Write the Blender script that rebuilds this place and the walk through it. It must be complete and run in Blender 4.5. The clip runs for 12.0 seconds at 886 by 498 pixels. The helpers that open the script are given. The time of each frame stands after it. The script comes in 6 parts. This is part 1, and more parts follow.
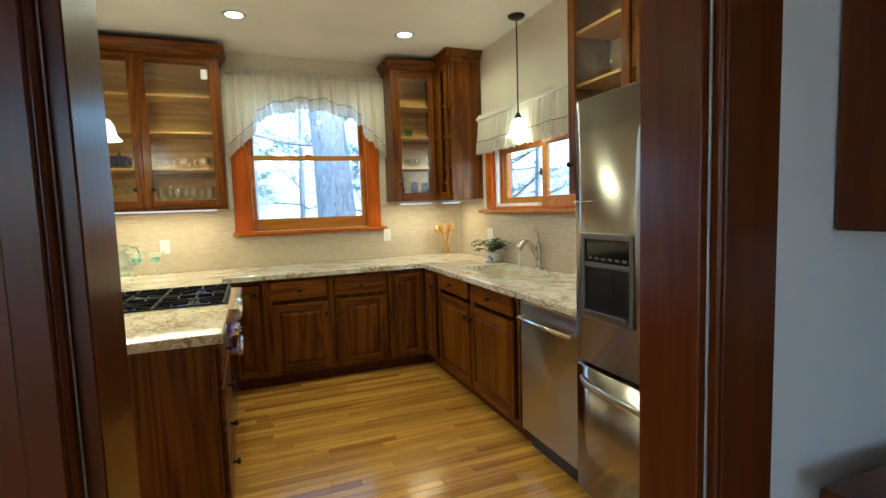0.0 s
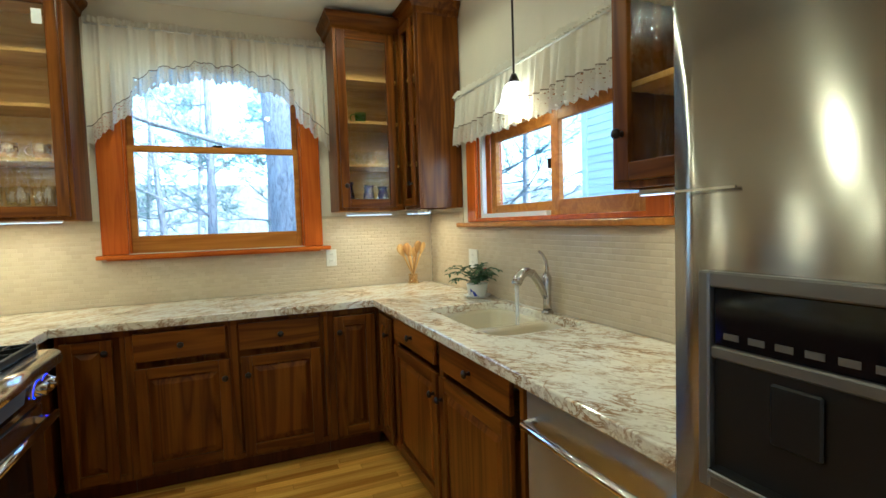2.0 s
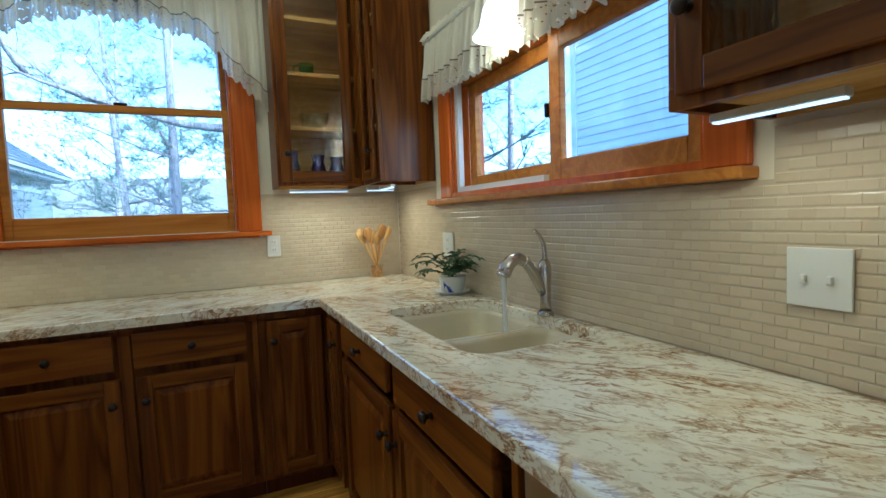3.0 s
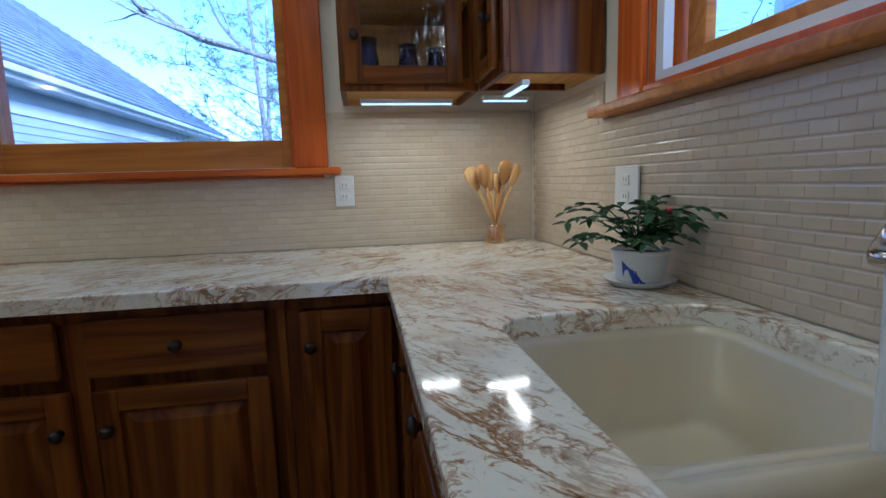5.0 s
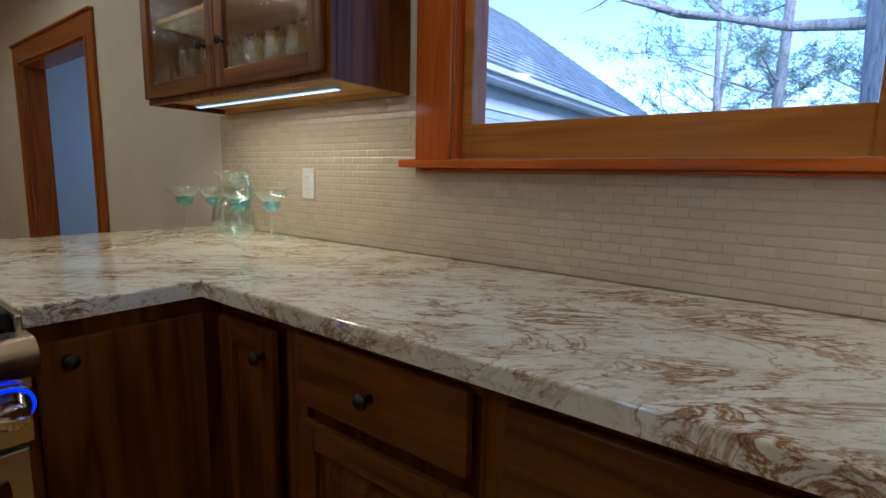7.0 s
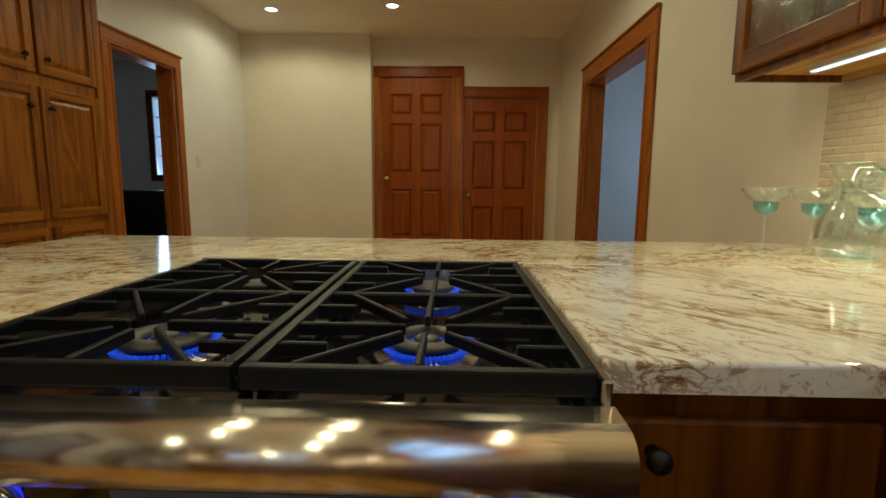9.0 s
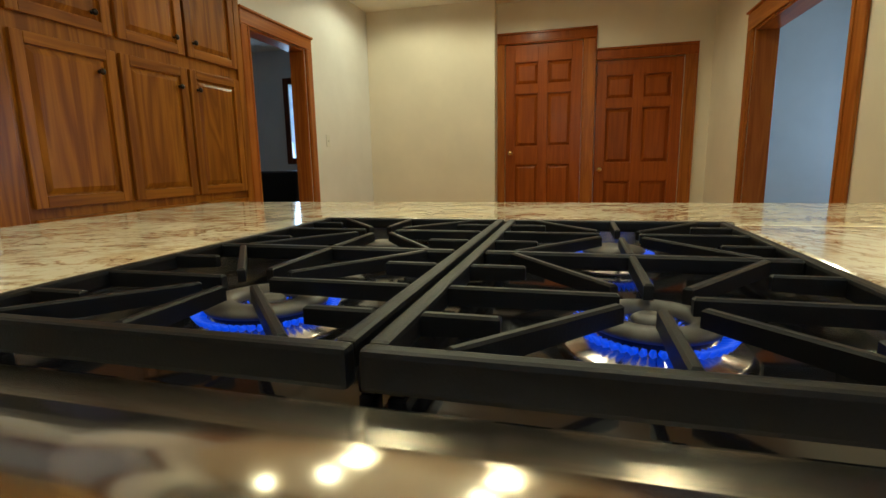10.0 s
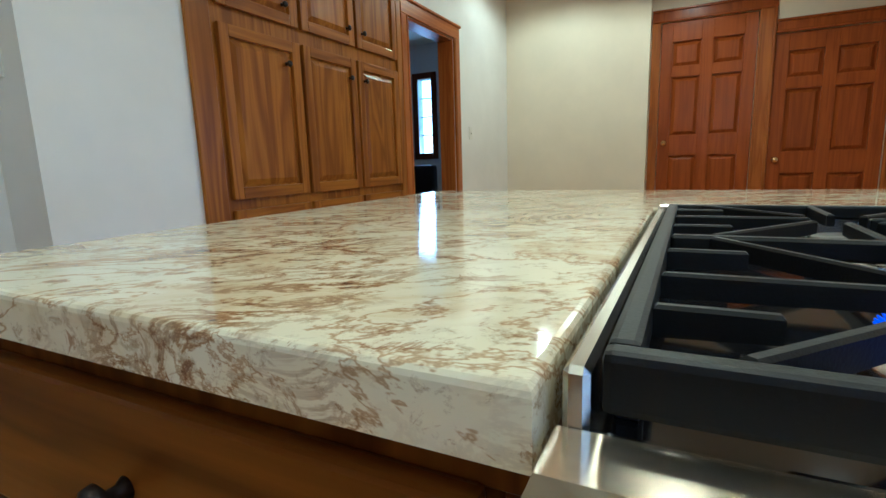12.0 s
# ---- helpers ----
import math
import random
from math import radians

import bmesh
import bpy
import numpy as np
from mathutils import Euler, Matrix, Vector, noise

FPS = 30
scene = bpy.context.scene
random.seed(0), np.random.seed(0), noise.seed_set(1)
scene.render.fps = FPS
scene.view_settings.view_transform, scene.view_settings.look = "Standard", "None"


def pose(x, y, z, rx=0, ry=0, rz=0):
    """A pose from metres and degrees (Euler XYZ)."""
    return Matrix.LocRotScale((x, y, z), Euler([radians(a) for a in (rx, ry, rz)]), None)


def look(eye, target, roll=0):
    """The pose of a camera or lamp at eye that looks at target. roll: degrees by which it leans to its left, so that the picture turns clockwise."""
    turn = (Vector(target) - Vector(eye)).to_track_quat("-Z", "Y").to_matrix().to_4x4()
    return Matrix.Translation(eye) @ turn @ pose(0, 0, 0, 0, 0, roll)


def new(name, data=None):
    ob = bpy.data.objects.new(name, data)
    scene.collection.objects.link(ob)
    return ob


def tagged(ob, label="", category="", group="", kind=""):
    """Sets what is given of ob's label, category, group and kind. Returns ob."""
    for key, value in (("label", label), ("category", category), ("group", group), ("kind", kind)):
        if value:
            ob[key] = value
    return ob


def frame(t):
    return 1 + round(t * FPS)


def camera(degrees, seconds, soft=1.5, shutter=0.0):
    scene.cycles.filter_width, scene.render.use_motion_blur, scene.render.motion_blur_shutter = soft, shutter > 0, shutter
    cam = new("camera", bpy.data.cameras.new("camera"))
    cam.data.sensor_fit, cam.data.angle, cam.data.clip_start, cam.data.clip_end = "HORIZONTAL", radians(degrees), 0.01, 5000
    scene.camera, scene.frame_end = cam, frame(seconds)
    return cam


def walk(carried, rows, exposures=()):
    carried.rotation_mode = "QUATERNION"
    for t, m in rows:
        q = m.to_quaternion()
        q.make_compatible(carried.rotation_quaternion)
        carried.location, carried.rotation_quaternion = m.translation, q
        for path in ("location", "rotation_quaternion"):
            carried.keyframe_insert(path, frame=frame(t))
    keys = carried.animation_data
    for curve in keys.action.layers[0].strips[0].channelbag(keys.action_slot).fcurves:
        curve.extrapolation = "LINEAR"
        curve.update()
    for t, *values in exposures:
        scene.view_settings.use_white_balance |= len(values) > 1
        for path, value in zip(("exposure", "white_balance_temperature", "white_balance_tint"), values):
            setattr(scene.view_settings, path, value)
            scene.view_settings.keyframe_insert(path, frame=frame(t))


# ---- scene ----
cam = camera(84.1, 12.0)
PATH = [
    (0, (1.29, 0.084, 1.398), (2.011, 1.942, 1.222), -1.9),
    (0.5, (1.386, 0.330, 1.415), (2.126, 2.172, 1.210), -1.4),
    (1, (1.553, 0.597, 1.391), (2.274, 2.456, 1.234), -1.4),
    (1.5, (1.701, 0.899, 1.385), (2.445, 2.752, 1.263), -1.4),
    (2, (1.891, 1.233, 1.356), (2.67, 3.072, 1.248), -1.8),
    (2.5, (2.061, 1.517, 1.32), (2.883, 3.336, 1.196), -2.4),
    (2.7, (2.128, 1.627, 1.298), (2.965, 3.439, 1.171), -2.4),
    (4.3, (2.549, 2.443, 1.192), (3.178, 4.327, 0.955), -0.4),
    (4.5, (2.578, 2.549, 1.178), (3.121, 4.457, 0.926), -1.0),
    (5, (2.568, 2.784, 1.155), (2.891, 4.739, 0.885), -1.7),
    (5.5, (2.508, 3.03, 1.154), (2.545, 5.01, 0.872), -2.4),
    (6, (2.399, 3.23, 1.156), (2.09, 5.192, 0.917), -2.1),
    (6.5, (2.328, 3.346, 1.26), (1.581, 5.165, 0.897), -1.5),
    (7, (2.212, 3.479, 1.168), (1.022, 5.06, 0.879), 1.3),
    (7.5, (2.0, 3.525, 1.156), (0.473, 4.775, 0.83), 1.6),
    (7.7, (1.913, 3.538, 1.145), (0.259, 4.617, 0.829), 1.2),
    (9.3, (1.555, 3.531, 1.106), (-0.409, 3.282, 0.82), 0.0),
    (9.5, (1.495, 3.511, 1.079), (-0.451, 3.156, 0.787), -0.5),
    (10, (1.391, 3.429, 1.034), (-0.51, 2.911, 0.689), -1.1),
    (10.5, (1.399, 3.319, 1.016), (-0.488, 2.760, 0.654), -0.5),
    (11, (1.342, 3.186, 1.000), (-0.516, 2.539, 0.641), -0.6),
    (11.5, (1.341, 3.072, 0.992), (-0.481, 2.324, 0.644), -1.5),
    (12, (1.334, 2.945, 1.003), (-0.426, 2.061, 0.656), -1.8),
]
walk(cam, [(t, look(eye, aim, roll)) for t, eye, aim, roll in PATH], [(0, 2.84, 4800, 1), (1.5, 2.85, 4650, 0), (2.5, 2.48, 4400, 0), (4.5, 1.8, 3920, 12), (5.5, 1.8, 4030, 16), (7.5, 1.64, 4550, 13), (9.5, 2.45, 5250, 4), (10.5, 2.78, 4750, 3), (12, 2.95, 4080, 4)])

WORLD_STRENGTH = 0.15
LAMP = 0.075      # lamps against daylight
world = bpy.data.worlds.new("world")
scene.world = world
world.use_nodes = True
wn = world.node_tree
sky = wn.nodes.new("ShaderNodeTexSky")
sky.sky_type = "NISHITA"
sky.sun_disc = False
sky.sun_elevation = radians(24)
sky.sun_rotation = radians(140)
wn.links.new(sky.outputs[0], wn.nodes["Background"].inputs[0])
wn.nodes["Background"].inputs[1].default_value = WORLD_STRENGTH

sun = new("sun", bpy.data.lights.new("sun", "SUN"))
sun.data.energy = 1.4
sun.data.angle = radians(12)
sun.data.color = (1.0, 0.96, 0.9)
sun.matrix_world = look((20, -24, 14), (0, 0, 0))


def area(name, m, w, h, power, colour, spread=180):
    l = new(name, bpy.data.lights.new(name, "AREA"))
    l.data.shape = "RECTANGLE"
    l.data.size, l.data.size_y, l.data.energy, l.data.color = w, h, power * LAMP, colour
    l.data.spread = radians(spread)
    l.matrix_world = m
    return l


def spot(name, x, y, z, power, colour, angle=130, radius=0.05):
    l = new(name, bpy.data.lights.new(name, "SPOT"))
    l.data.energy, l.data.color, l.data.spot_size, l.data.spot_blend = power * LAMP, colour, radians(angle), 0.4
    l.data.shadow_soft_size = radius
    l.location = (x, y, z)
    return l


WARM = (0.95, 0.795, 0.42)
CEIL = 2.75
CANS = [(1.27, 3.85), (2.51, 3.91), (2.35, 1.75), (1.25, 2.6), (-1.7, 2.6), (-1.6, 3.7), (-3.3, 2.9), (-3.4, 1.7)]
for cx, cy in CANS:
    spot("can_lamp", cx, cy, CEIL - 0.02, 39 if cx > 0 else 64, WARM, 166, 0.03)
PENDANTS = [(0.49, 3.66, 1.99), (0.53, 2.95, 1.99), (3.17, 3.31, 2.02)]
for px, py, pz in PENDANTS:
    l = new("pendant_lamp", bpy.data.lights.new("pendant_lamp", "POINT"))
    l.data.energy, l.data.color, l.data.shadow_soft_size = 8.5 * LAMP, WARM, 0.03
    l.location = (px, py, pz - 0.11)
LEDS = [(0.20, 1.04, 4.50, 0), (2.585, 2.90, 4.50, 0), (2.99, 3.15, 4.44, 0), (2.20, 2.42, 3.08, 1), (4.17, 4.36, 3.05, 1)]
for a, b, c, turned in LEDS:
    mid = (a + b) / 2
    eye = (c, mid, 1.415) if turned else (mid, c, 1.415)
    m = Matrix.Translation(eye) @ (pose(0, 0, 0, 0, 0, 90) if turned else Matrix.Identity(4))
    area("led_lamp", m, b - a, 0.02, 10.5 * (b - a), (1.0, 0.74, 0.37))


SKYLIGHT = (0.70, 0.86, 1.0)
area("skylight_fill", look((-4.05, 7.36, 1.5), (-3.2, 5.0, 1.2)), 0.6, 1.3, 55, SKYLIGHT)
# Dining room fill, added to brighten it; the window there is invented.
area("skylight_fill", look((0.2, -2.46, 1.5), (1.2, 0.6, 1.2)), 1.2, 1.3, 1.3, SKYLIGHT)
area("skylight_fill", look((-5.46, -0.72, 1.7), (-3.0, -0.4, 1.2)), 0.25, 1.1, 9, SKYLIGHT)


# ---- materials ----
def mat(name, base=(0.8, 0.8, 0.8), rough=0.5, metal=0.0):
    m = bpy.data.materials.new(name)
    m.use_nodes = True
    b = m.node_tree.nodes["Principled BSDF"]
    b.inputs["Base Color"].default_value = (*base, 1)
    b.inputs["Roughness"].default_value = rough
    b.inputs["Metallic"].default_value = metal
    return m, m.node_tree, b


def node(nt, kind, **values):
    n = nt.nodes.new(kind)
    for key, value in values.items():
        n.inputs[key.replace("_", " ")].default_value = value
    return n


def ramp(nt, fac, stops):
    r = nt.nodes.new("ShaderNodeValToRGB")
    while len(r.color_ramp.elements) < len(stops):
        r.color_ramp.elements.new(0.5)
    for e, (p, c) in zip(r.color_ramp.elements, stops):
        e.position, e.color = p, (*c, 1)
    nt.links.new(fac, r.inputs[0])
    return r.outputs[0]


def coords(nt, scale, vary=0.0):
    tc = nt.nodes.new("ShaderNodeTexCoord")
    mp = nt.nodes.new("ShaderNodeMapping")
    mp.inputs["Scale"].default_value = scale
    src = tc.outputs["Object"]
    if vary:
        oi = nt.nodes.new("ShaderNodeObjectInfo")
        mul = nt.nodes.new("ShaderNodeVectorMath")
        mul.operation = "SCALE"
        mul.inputs[0].default_value = (13.1, 7.7, 9.3)
        nt.links.new(oi.outputs["Random"], mul.inputs["Scale"])
        add = nt.nodes.new("ShaderNodeVectorMath")
        nt.links.new(src, add.inputs[0])
        nt.links.new(mul.outputs[0], add.inputs[1])
        src = add.outputs[0]
    nt.links.new(src, mp.inputs[0])
    return mp.outputs[0]


def bump(nt, b, height, strength, distance=0.002):
    n = node(nt, "ShaderNodeBump", Strength=strength, Distance=distance)
    nt.links.new(height, n.inputs["Height"])
    nt.links.new(n.outputs[0], b.inputs["Normal"])


def noise_tex(nt, vec, scale, detail=4, rough=0.55, dist=0.0):
    n = node(nt, "ShaderNodeTexNoise", Scale=scale, Detail=detail, Roughness=rough, Distortion=dist)
    nt.links.new(vec, n.inputs["Vector"])
    return n.outputs[0]


def mixc(nt, fac, a, b, mode="MIX"):
    n = nt.nodes.new("ShaderNodeMix")
    n.data_type, n.blend_type = "RGBA", mode
    for sock, value in ((n.inputs[0], fac), (n.inputs[6], a), (n.inputs[7], b)):
        if hasattr(value, "is_linked"):
            nt.links.new(value, sock)
        else:
            sock.default_value = value if isinstance(value, float) else (*value, 1)
    return n.outputs[2]


def wood(name, light, dark, axis="z", rough=0.35, coat=0.25, rings=1.0, island=False):
    m, nt, b = mat(name, light, rough)
    k = {"x": (0.6, 9, 9), "y": (9, 0.6, 9), "z": (9, 9, 0.6)}[axis]
    f = {"x": (3, 110, 110), "y": (110, 3, 110), "z": (110, 110, 3)}[axis]
    v = coords(nt, k, vary=1.0)
    if island:
        g = nt.nodes.new("ShaderNodeNewGeometry")
    broad = noise_tex(nt, v, 1.0 * rings, 3, 0.5, 0.8)
    w = node(nt, "ShaderNodeMath")
    w.operation = "MULTIPLY"
    w.inputs[1].default_value = 9.0
    nt.links.new(broad, w.inputs[0])
    fr = nt.nodes.new("ShaderNodeMath")
    fr.operation = "PINGPONG"
    fr.inputs[1].default_value = 1.0
    nt.links.new(w.outputs[0], fr.inputs[0])
    fine = noise_tex(nt, coords(nt, f, vary=1.0), 1.0, 3, 0.6)
    mid = tuple((a + c) / 2 for a, c in zip(light, dark))
    c1 = ramp(nt, fr.outputs[0], [(0.0, light), (0.55, mid if rings > 0.5 else light), (0.95, dark)])
    c2 = ramp(nt, fine, [(0.35, (0.74, 0.66, 0.58)), (0.60, (1, 1, 1))])
    col = mixc(nt, 0.40, c1, c2, "MULTIPLY")
    oi = nt.nodes.new("ShaderNodeObjectInfo")
    tone = ramp(nt, oi.outputs["Random"], [(0.0, (0.90, 0.89, 0.88)), (1.0, (1.08, 1.07, 1.06))])
    col = mixc(nt, 1.0, col, tone, "MULTIPLY")
    nt.links.new(col, b.inputs["Base Color"])
    b.inputs["Specular IOR Level"].default_value = 0.16
    b.inputs["Coat Weight"].default_value = coat * 0.3
    b.inputs["Coat Roughness"].default_value = 0.18
    bump(nt, b, fine, 0.25, 0.0006)
    return m


OAK = wood("stained_oak", (0.195, 0.064, 0.0015), (0.088, 0.024, 0.001))
OAK_X = wood("stained_oak_rail", (0.195, 0.064, 0.0015), (0.088, 0.024, 0.001), "x")
OAK_IN = wood("oak_interior", (0.66, 0.42, 0.11), (0.50, 0.29, 0.065), "x", 0.5)
PANTRY = wood("golden_oak", (0.35, 0.132, 0.004), (0.20, 0.064, 0.002))
PANTRY_X = wood("golden_oak_rail", (0.35, 0.132, 0.004), (0.20, 0.064, 0.002), "x")
FIR = wood("varnished_fir", (0.60, 0.145, 0.004), (0.48, 0.100, 0.003), "z", 0.25, 0.5)
FIR_X = wood("varnished_fir_rail", (0.60, 0.155, 0.005), (0.48, 0.105, 0.003), "x", 0.25, 0.5)
SASH = wood("sash_fir", (0.48, 0.20, 0.020), (0.36, 0.135, 0.012), "x", 0.3, 0.4)
DOORWOOD = wood("door_fir", (0.32, 0.080, 0.003), (0.24, 0.054, 0.002), "z", 0.3, 0.4)
CASING = wood("casing_oak", (0.40, 0.135, 0.012), (0.28, 0.080, 0.006), "z", 0.3, 0.4)
CASING_X = wood("casing_oak_rail", (0.40, 0.135, 0.012), (0.28, 0.080, 0.006), "x", 0.3, 0.4)
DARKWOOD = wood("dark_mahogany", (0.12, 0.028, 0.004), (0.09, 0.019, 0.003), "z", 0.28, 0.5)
SPOONWOOD = wood("spoon_wood", (0.82, 0.58, 0.22), (0.68, 0.42, 0.14), "z", 0.5, 0.0)
SPOONDARK = wood("olive_wood", (0.56, 0.33, 0.10), (0.42, 0.22, 0.07), "z", 0.5, 0.0)


def floor_wood():
    m, nt, b = mat("oak_strip_floor", (0.5, 0.28, 0.1), 0.22)
    v = coords(nt, (0.9, 14, 14), vary=1.0)
    g = nt.nodes.new("ShaderNodeNewGeometry")
    shift = nt.nodes.new("ShaderNodeVectorMath")
    shift.operation = "SCALE"
    shift.inputs[0].default_value = (31, 17, 11)
    nt.links.new(g.outputs["Random Per Island"], shift.inputs["Scale"])
    add = nt.nodes.new("ShaderNodeVectorMath")
    nt.links.new(v, add.inputs[0])
    nt.links.new(shift.outputs[0], add.inputs[1])
    n1 = noise_tex(nt, add.outputs[0], 1.0, 4, 0.55, 1.0)
    n2 = noise_tex(nt, coords(nt, (4, 160, 160), vary=1.0), 1.0, 3)
    c = ramp(nt, n1, [(0.3, (0.52, 0.24, 0.028)), (0.5, (0.76, 0.41, 0.052)), (0.7, (0.88, 0.55, 0.085))])
    c = mixc(nt, 0.35, c, ramp(nt, n2, [(0.3, (0.45, 0.3, 0.15)), (0.6, (1, 1, 1))]), "MULTIPLY")
    oi = nt.nodes.new("ShaderNodeObjectInfo")
    both = nt.nodes.new("ShaderNodeMath")
    nt.links.new(oi.outputs["Random"], both.inputs[0])
    nt.links.new(g.outputs["Random Per Island"], both.inputs[1])
    fr = nt.nodes.new("ShaderNodeMath")
    fr.operation = "FRACT"
    nt.links.new(both.outputs[0], fr.inputs[0])
    tone = ramp(nt, fr.outputs[0], [(0.0, (0.62, 0.50, 0.42)), (0.3, (0.9, 0.86, 0.82)), (0.7, (1.05, 1.03, 1.0)), (1.0, (1.25, 1.22, 1.15))])
    nt.links.new(mixc(nt, 1.0, c, tone, "MULTIPLY"), b.inputs["Base Color"])
    b.inputs["Coat Weight"].default_value = 0.4
    b.inputs["Coat Roughness"].default_value = 0.12
    bump(nt, b, n2, 0.12, 0.0005)
    return m


FLOOR = floor_wood()


def paint(name, base, rough=0.6, amount=0.06):
    m, nt, b = mat(name, base, rough)
    n = noise_tex(nt, coords(nt, (1, 1, 1)), 2.2, 4)
    lo, hi = tuple(q * (1 - amount) for q in base), tuple(min(1, q * (1 + amount * 0.6)) for q in base)
    nt.links.new(ramp(nt, n, [(0.3, lo), (0.7, hi)]), b.inputs["Base Color"])
    bump(nt, b, noise_tex(nt, coords(nt, (1, 1, 1)), 260, 3), 0.15, 0.0008)
    return m


WALL = paint("cream_wall_paint", (0.76, 0.69, 0.55))
WALL_WHITE = paint("pale_wall_paint", (0.78, 0.77, 0.76))
WALL_BLUE = paint("grey_blue_wall_paint", (0.55, 0.58, 0.60))
CEILING = paint("ceiling_paint", (0.86, 0.83, 0.74), 0.8)
GROUT = paint("grout", (0.56, 0.475, 0.34), 0.9, 0.12)


def tile_mat():
    m, nt, b = mat("cream_mosaic", (0.6, 0.54, 0.40), 0.22)
    g = nt.nodes.new("ShaderNodeNewGeometry")
    oi = nt.nodes.new("ShaderNodeObjectInfo")
    both = nt.nodes.new("ShaderNodeMath")
    nt.links.new(oi.outputs["Random"], both.inputs[0])
    nt.links.new(g.outputs["Random Per Island"], both.inputs[1])
    fr = nt.nodes.new("ShaderNodeMath")
    fr.operation = "FRACT"
    nt.links.new(both.outputs[0], fr.inputs[0])
    nt.links.new(ramp(nt, fr.outputs[0], [(0.0, (0.555, 0.46, 0.32)), (0.5, (0.585, 0.49, 0.345)), (1.0, (0.615, 0.52, 0.37))]), b.inputs["Base Color"])
    bump(nt, b, noise_tex(nt, coords(nt, (1, 1, 1)), 60, 2), 0.2, 0.0015)
    return m


TILE = tile_mat()


def granite(name, angle, pull=1.0, warm=0.0, bold=0.0):
    """Cream granite with fine brown veins that run along one direction of the slab."""
    m, nt, b = mat(name, (0.6, 0.55, 0.45), 0.1)
    b.inputs["Specular IOR Level"].default_value = 0.85
    v = coords(nt, (1, 1, 1))

    def along(stretch):
        mp = nt.nodes.new("ShaderNodeMapping")
        mp.vector_type = "TEXTURE"
        mp.inputs["Rotation"].default_value = (0, 0, radians(angle))
        mp.inputs["Scale"].default_value = (1 + (stretch - 1) * pull, 1, 1)
        nt.links.new(v, mp.inputs[0])
        return mp.outputs[0]

    def ridge(vec, scale, detail, dist, rough=0.6):
        n = noise_tex(nt, vec, scale, detail, rough, dist)
        sub = node(nt, "ShaderNodeMath")
        sub.operation = "SUBTRACT"
        sub.inputs[1].default_value = 0.5
        nt.links.new(n, sub.inputs[0])
        ab = nt.nodes.new("ShaderNodeMath")
        ab.operation = "ABSOLUTE"
        nt.links.new(sub.outputs[0], ab.inputs[0])
        return ab.outputs[0]

    broad = noise_tex(nt, along(2.4), 6.5, 7, 0.66, 1.0)
    base = ramp(nt, broad, [(0.30, (0.56, 0.43, 0.29)), (0.40, (0.74, 0.65, 0.48)), (0.48, (0.83, 0.78, 0.64)), (0.64, (0.86, 0.82, 0.70)), (0.76, (0.68, 0.59, 0.46))])
    small = noise_tex(nt, along(1.8), 60, 5, 0.72, 0.5)
    base = mixc(nt, 0.75, base, ramp(nt, small, [(0.34, (0.46, 0.34, 0.22)), (0.45, (1, 1, 1))]), "MULTIPLY")
    gate = ramp(nt, noise_tex(nt, along(1.5), 5.5, 4), [(0.42, (0, 0, 0)), (0.60, (1, 1, 1))])
    fine = ramp(nt, ridge(along(3.6), 17.0, 6, 0.8, 0.68), [(0.0, (0.30, 0.17, 0.09)), (0.020, (0.54, 0.38, 0.24)), (0.045, (1, 1, 1))])
    base = mixc(nt, gate, base, mixc(nt, 1.0, base, fine, "MULTIPLY"))
    vein = ramp(nt, ridge(along(2.4), 2.6, 7, 1.0, 0.66), [(0.0, (0.42, 0.26, 0.14)), (0.004, (0.62, 0.45, 0.30)), (0.011, (1, 1, 1))])
    base = mixc(nt, 0.8, base, vein, "MULTIPLY")
    spots = noise_tex(nt, along(2.6), 26.0, 6, 0.76, 1.2)
    dark = ramp(nt, spots, [(0.60 - bold, (1, 1, 1)), (0.65 - bold, (0.52, 0.35, 0.24)), (0.72, (0.26, 0.15, 0.10))])
    base = mixc(nt, 0.85, base, dark, "MULTIPLY")
    base = mixc(nt, 1.0, base, (1.0, 1.0 - 0.02 * warm, 1.0 - 0.14 * warm), "MULTIPLY")
    nt.links.new(base, b.inputs["Base Color"])
    nt.links.new(ramp(nt, noise_tex(nt, v, 3.0, 4), [(0.3, (0.05, 0.05, 0.05)), (0.7, (0.11, 0.11, 0.11))]), b.inputs["Roughness"])
    return m


GRANITE = granite("cream_granite", 38, 0.8)
GRANITE_E = granite("cream_granite_sink_run", -58, 0.65)
GRANITE_P = granite("cream_granite_peninsula", 122, 0.45, 0.9, 0.025)


def steel(name, base, rough, axis="z", amount=0.75):
    m, nt, b = mat(name, base, rough, 1.0)
    k = {"x": (2, 300, 300), "y": (300, 2, 300), "z": (300, 300, 2)}[axis]
    n = noise_tex(nt, coords(nt, k), 1.0, 2)
    if axis != "z":
        nt.links.new(ramp(nt, n, [(0.3, (rough * 0.94,) * 3), (0.7, (rough * 1.06,) * 3)]), b.inputs["Roughness"])
    b.inputs["Anisotropic"].default_value = amount
    tangent = nt.nodes.new("ShaderNodeTangent")
    tangent.direction_type = "RADIAL"
    tangent.axis = "Y" if axis == "y" else "X"
    nt.links.new(tangent.outputs[0], b.inputs["Tangent"])
    return m


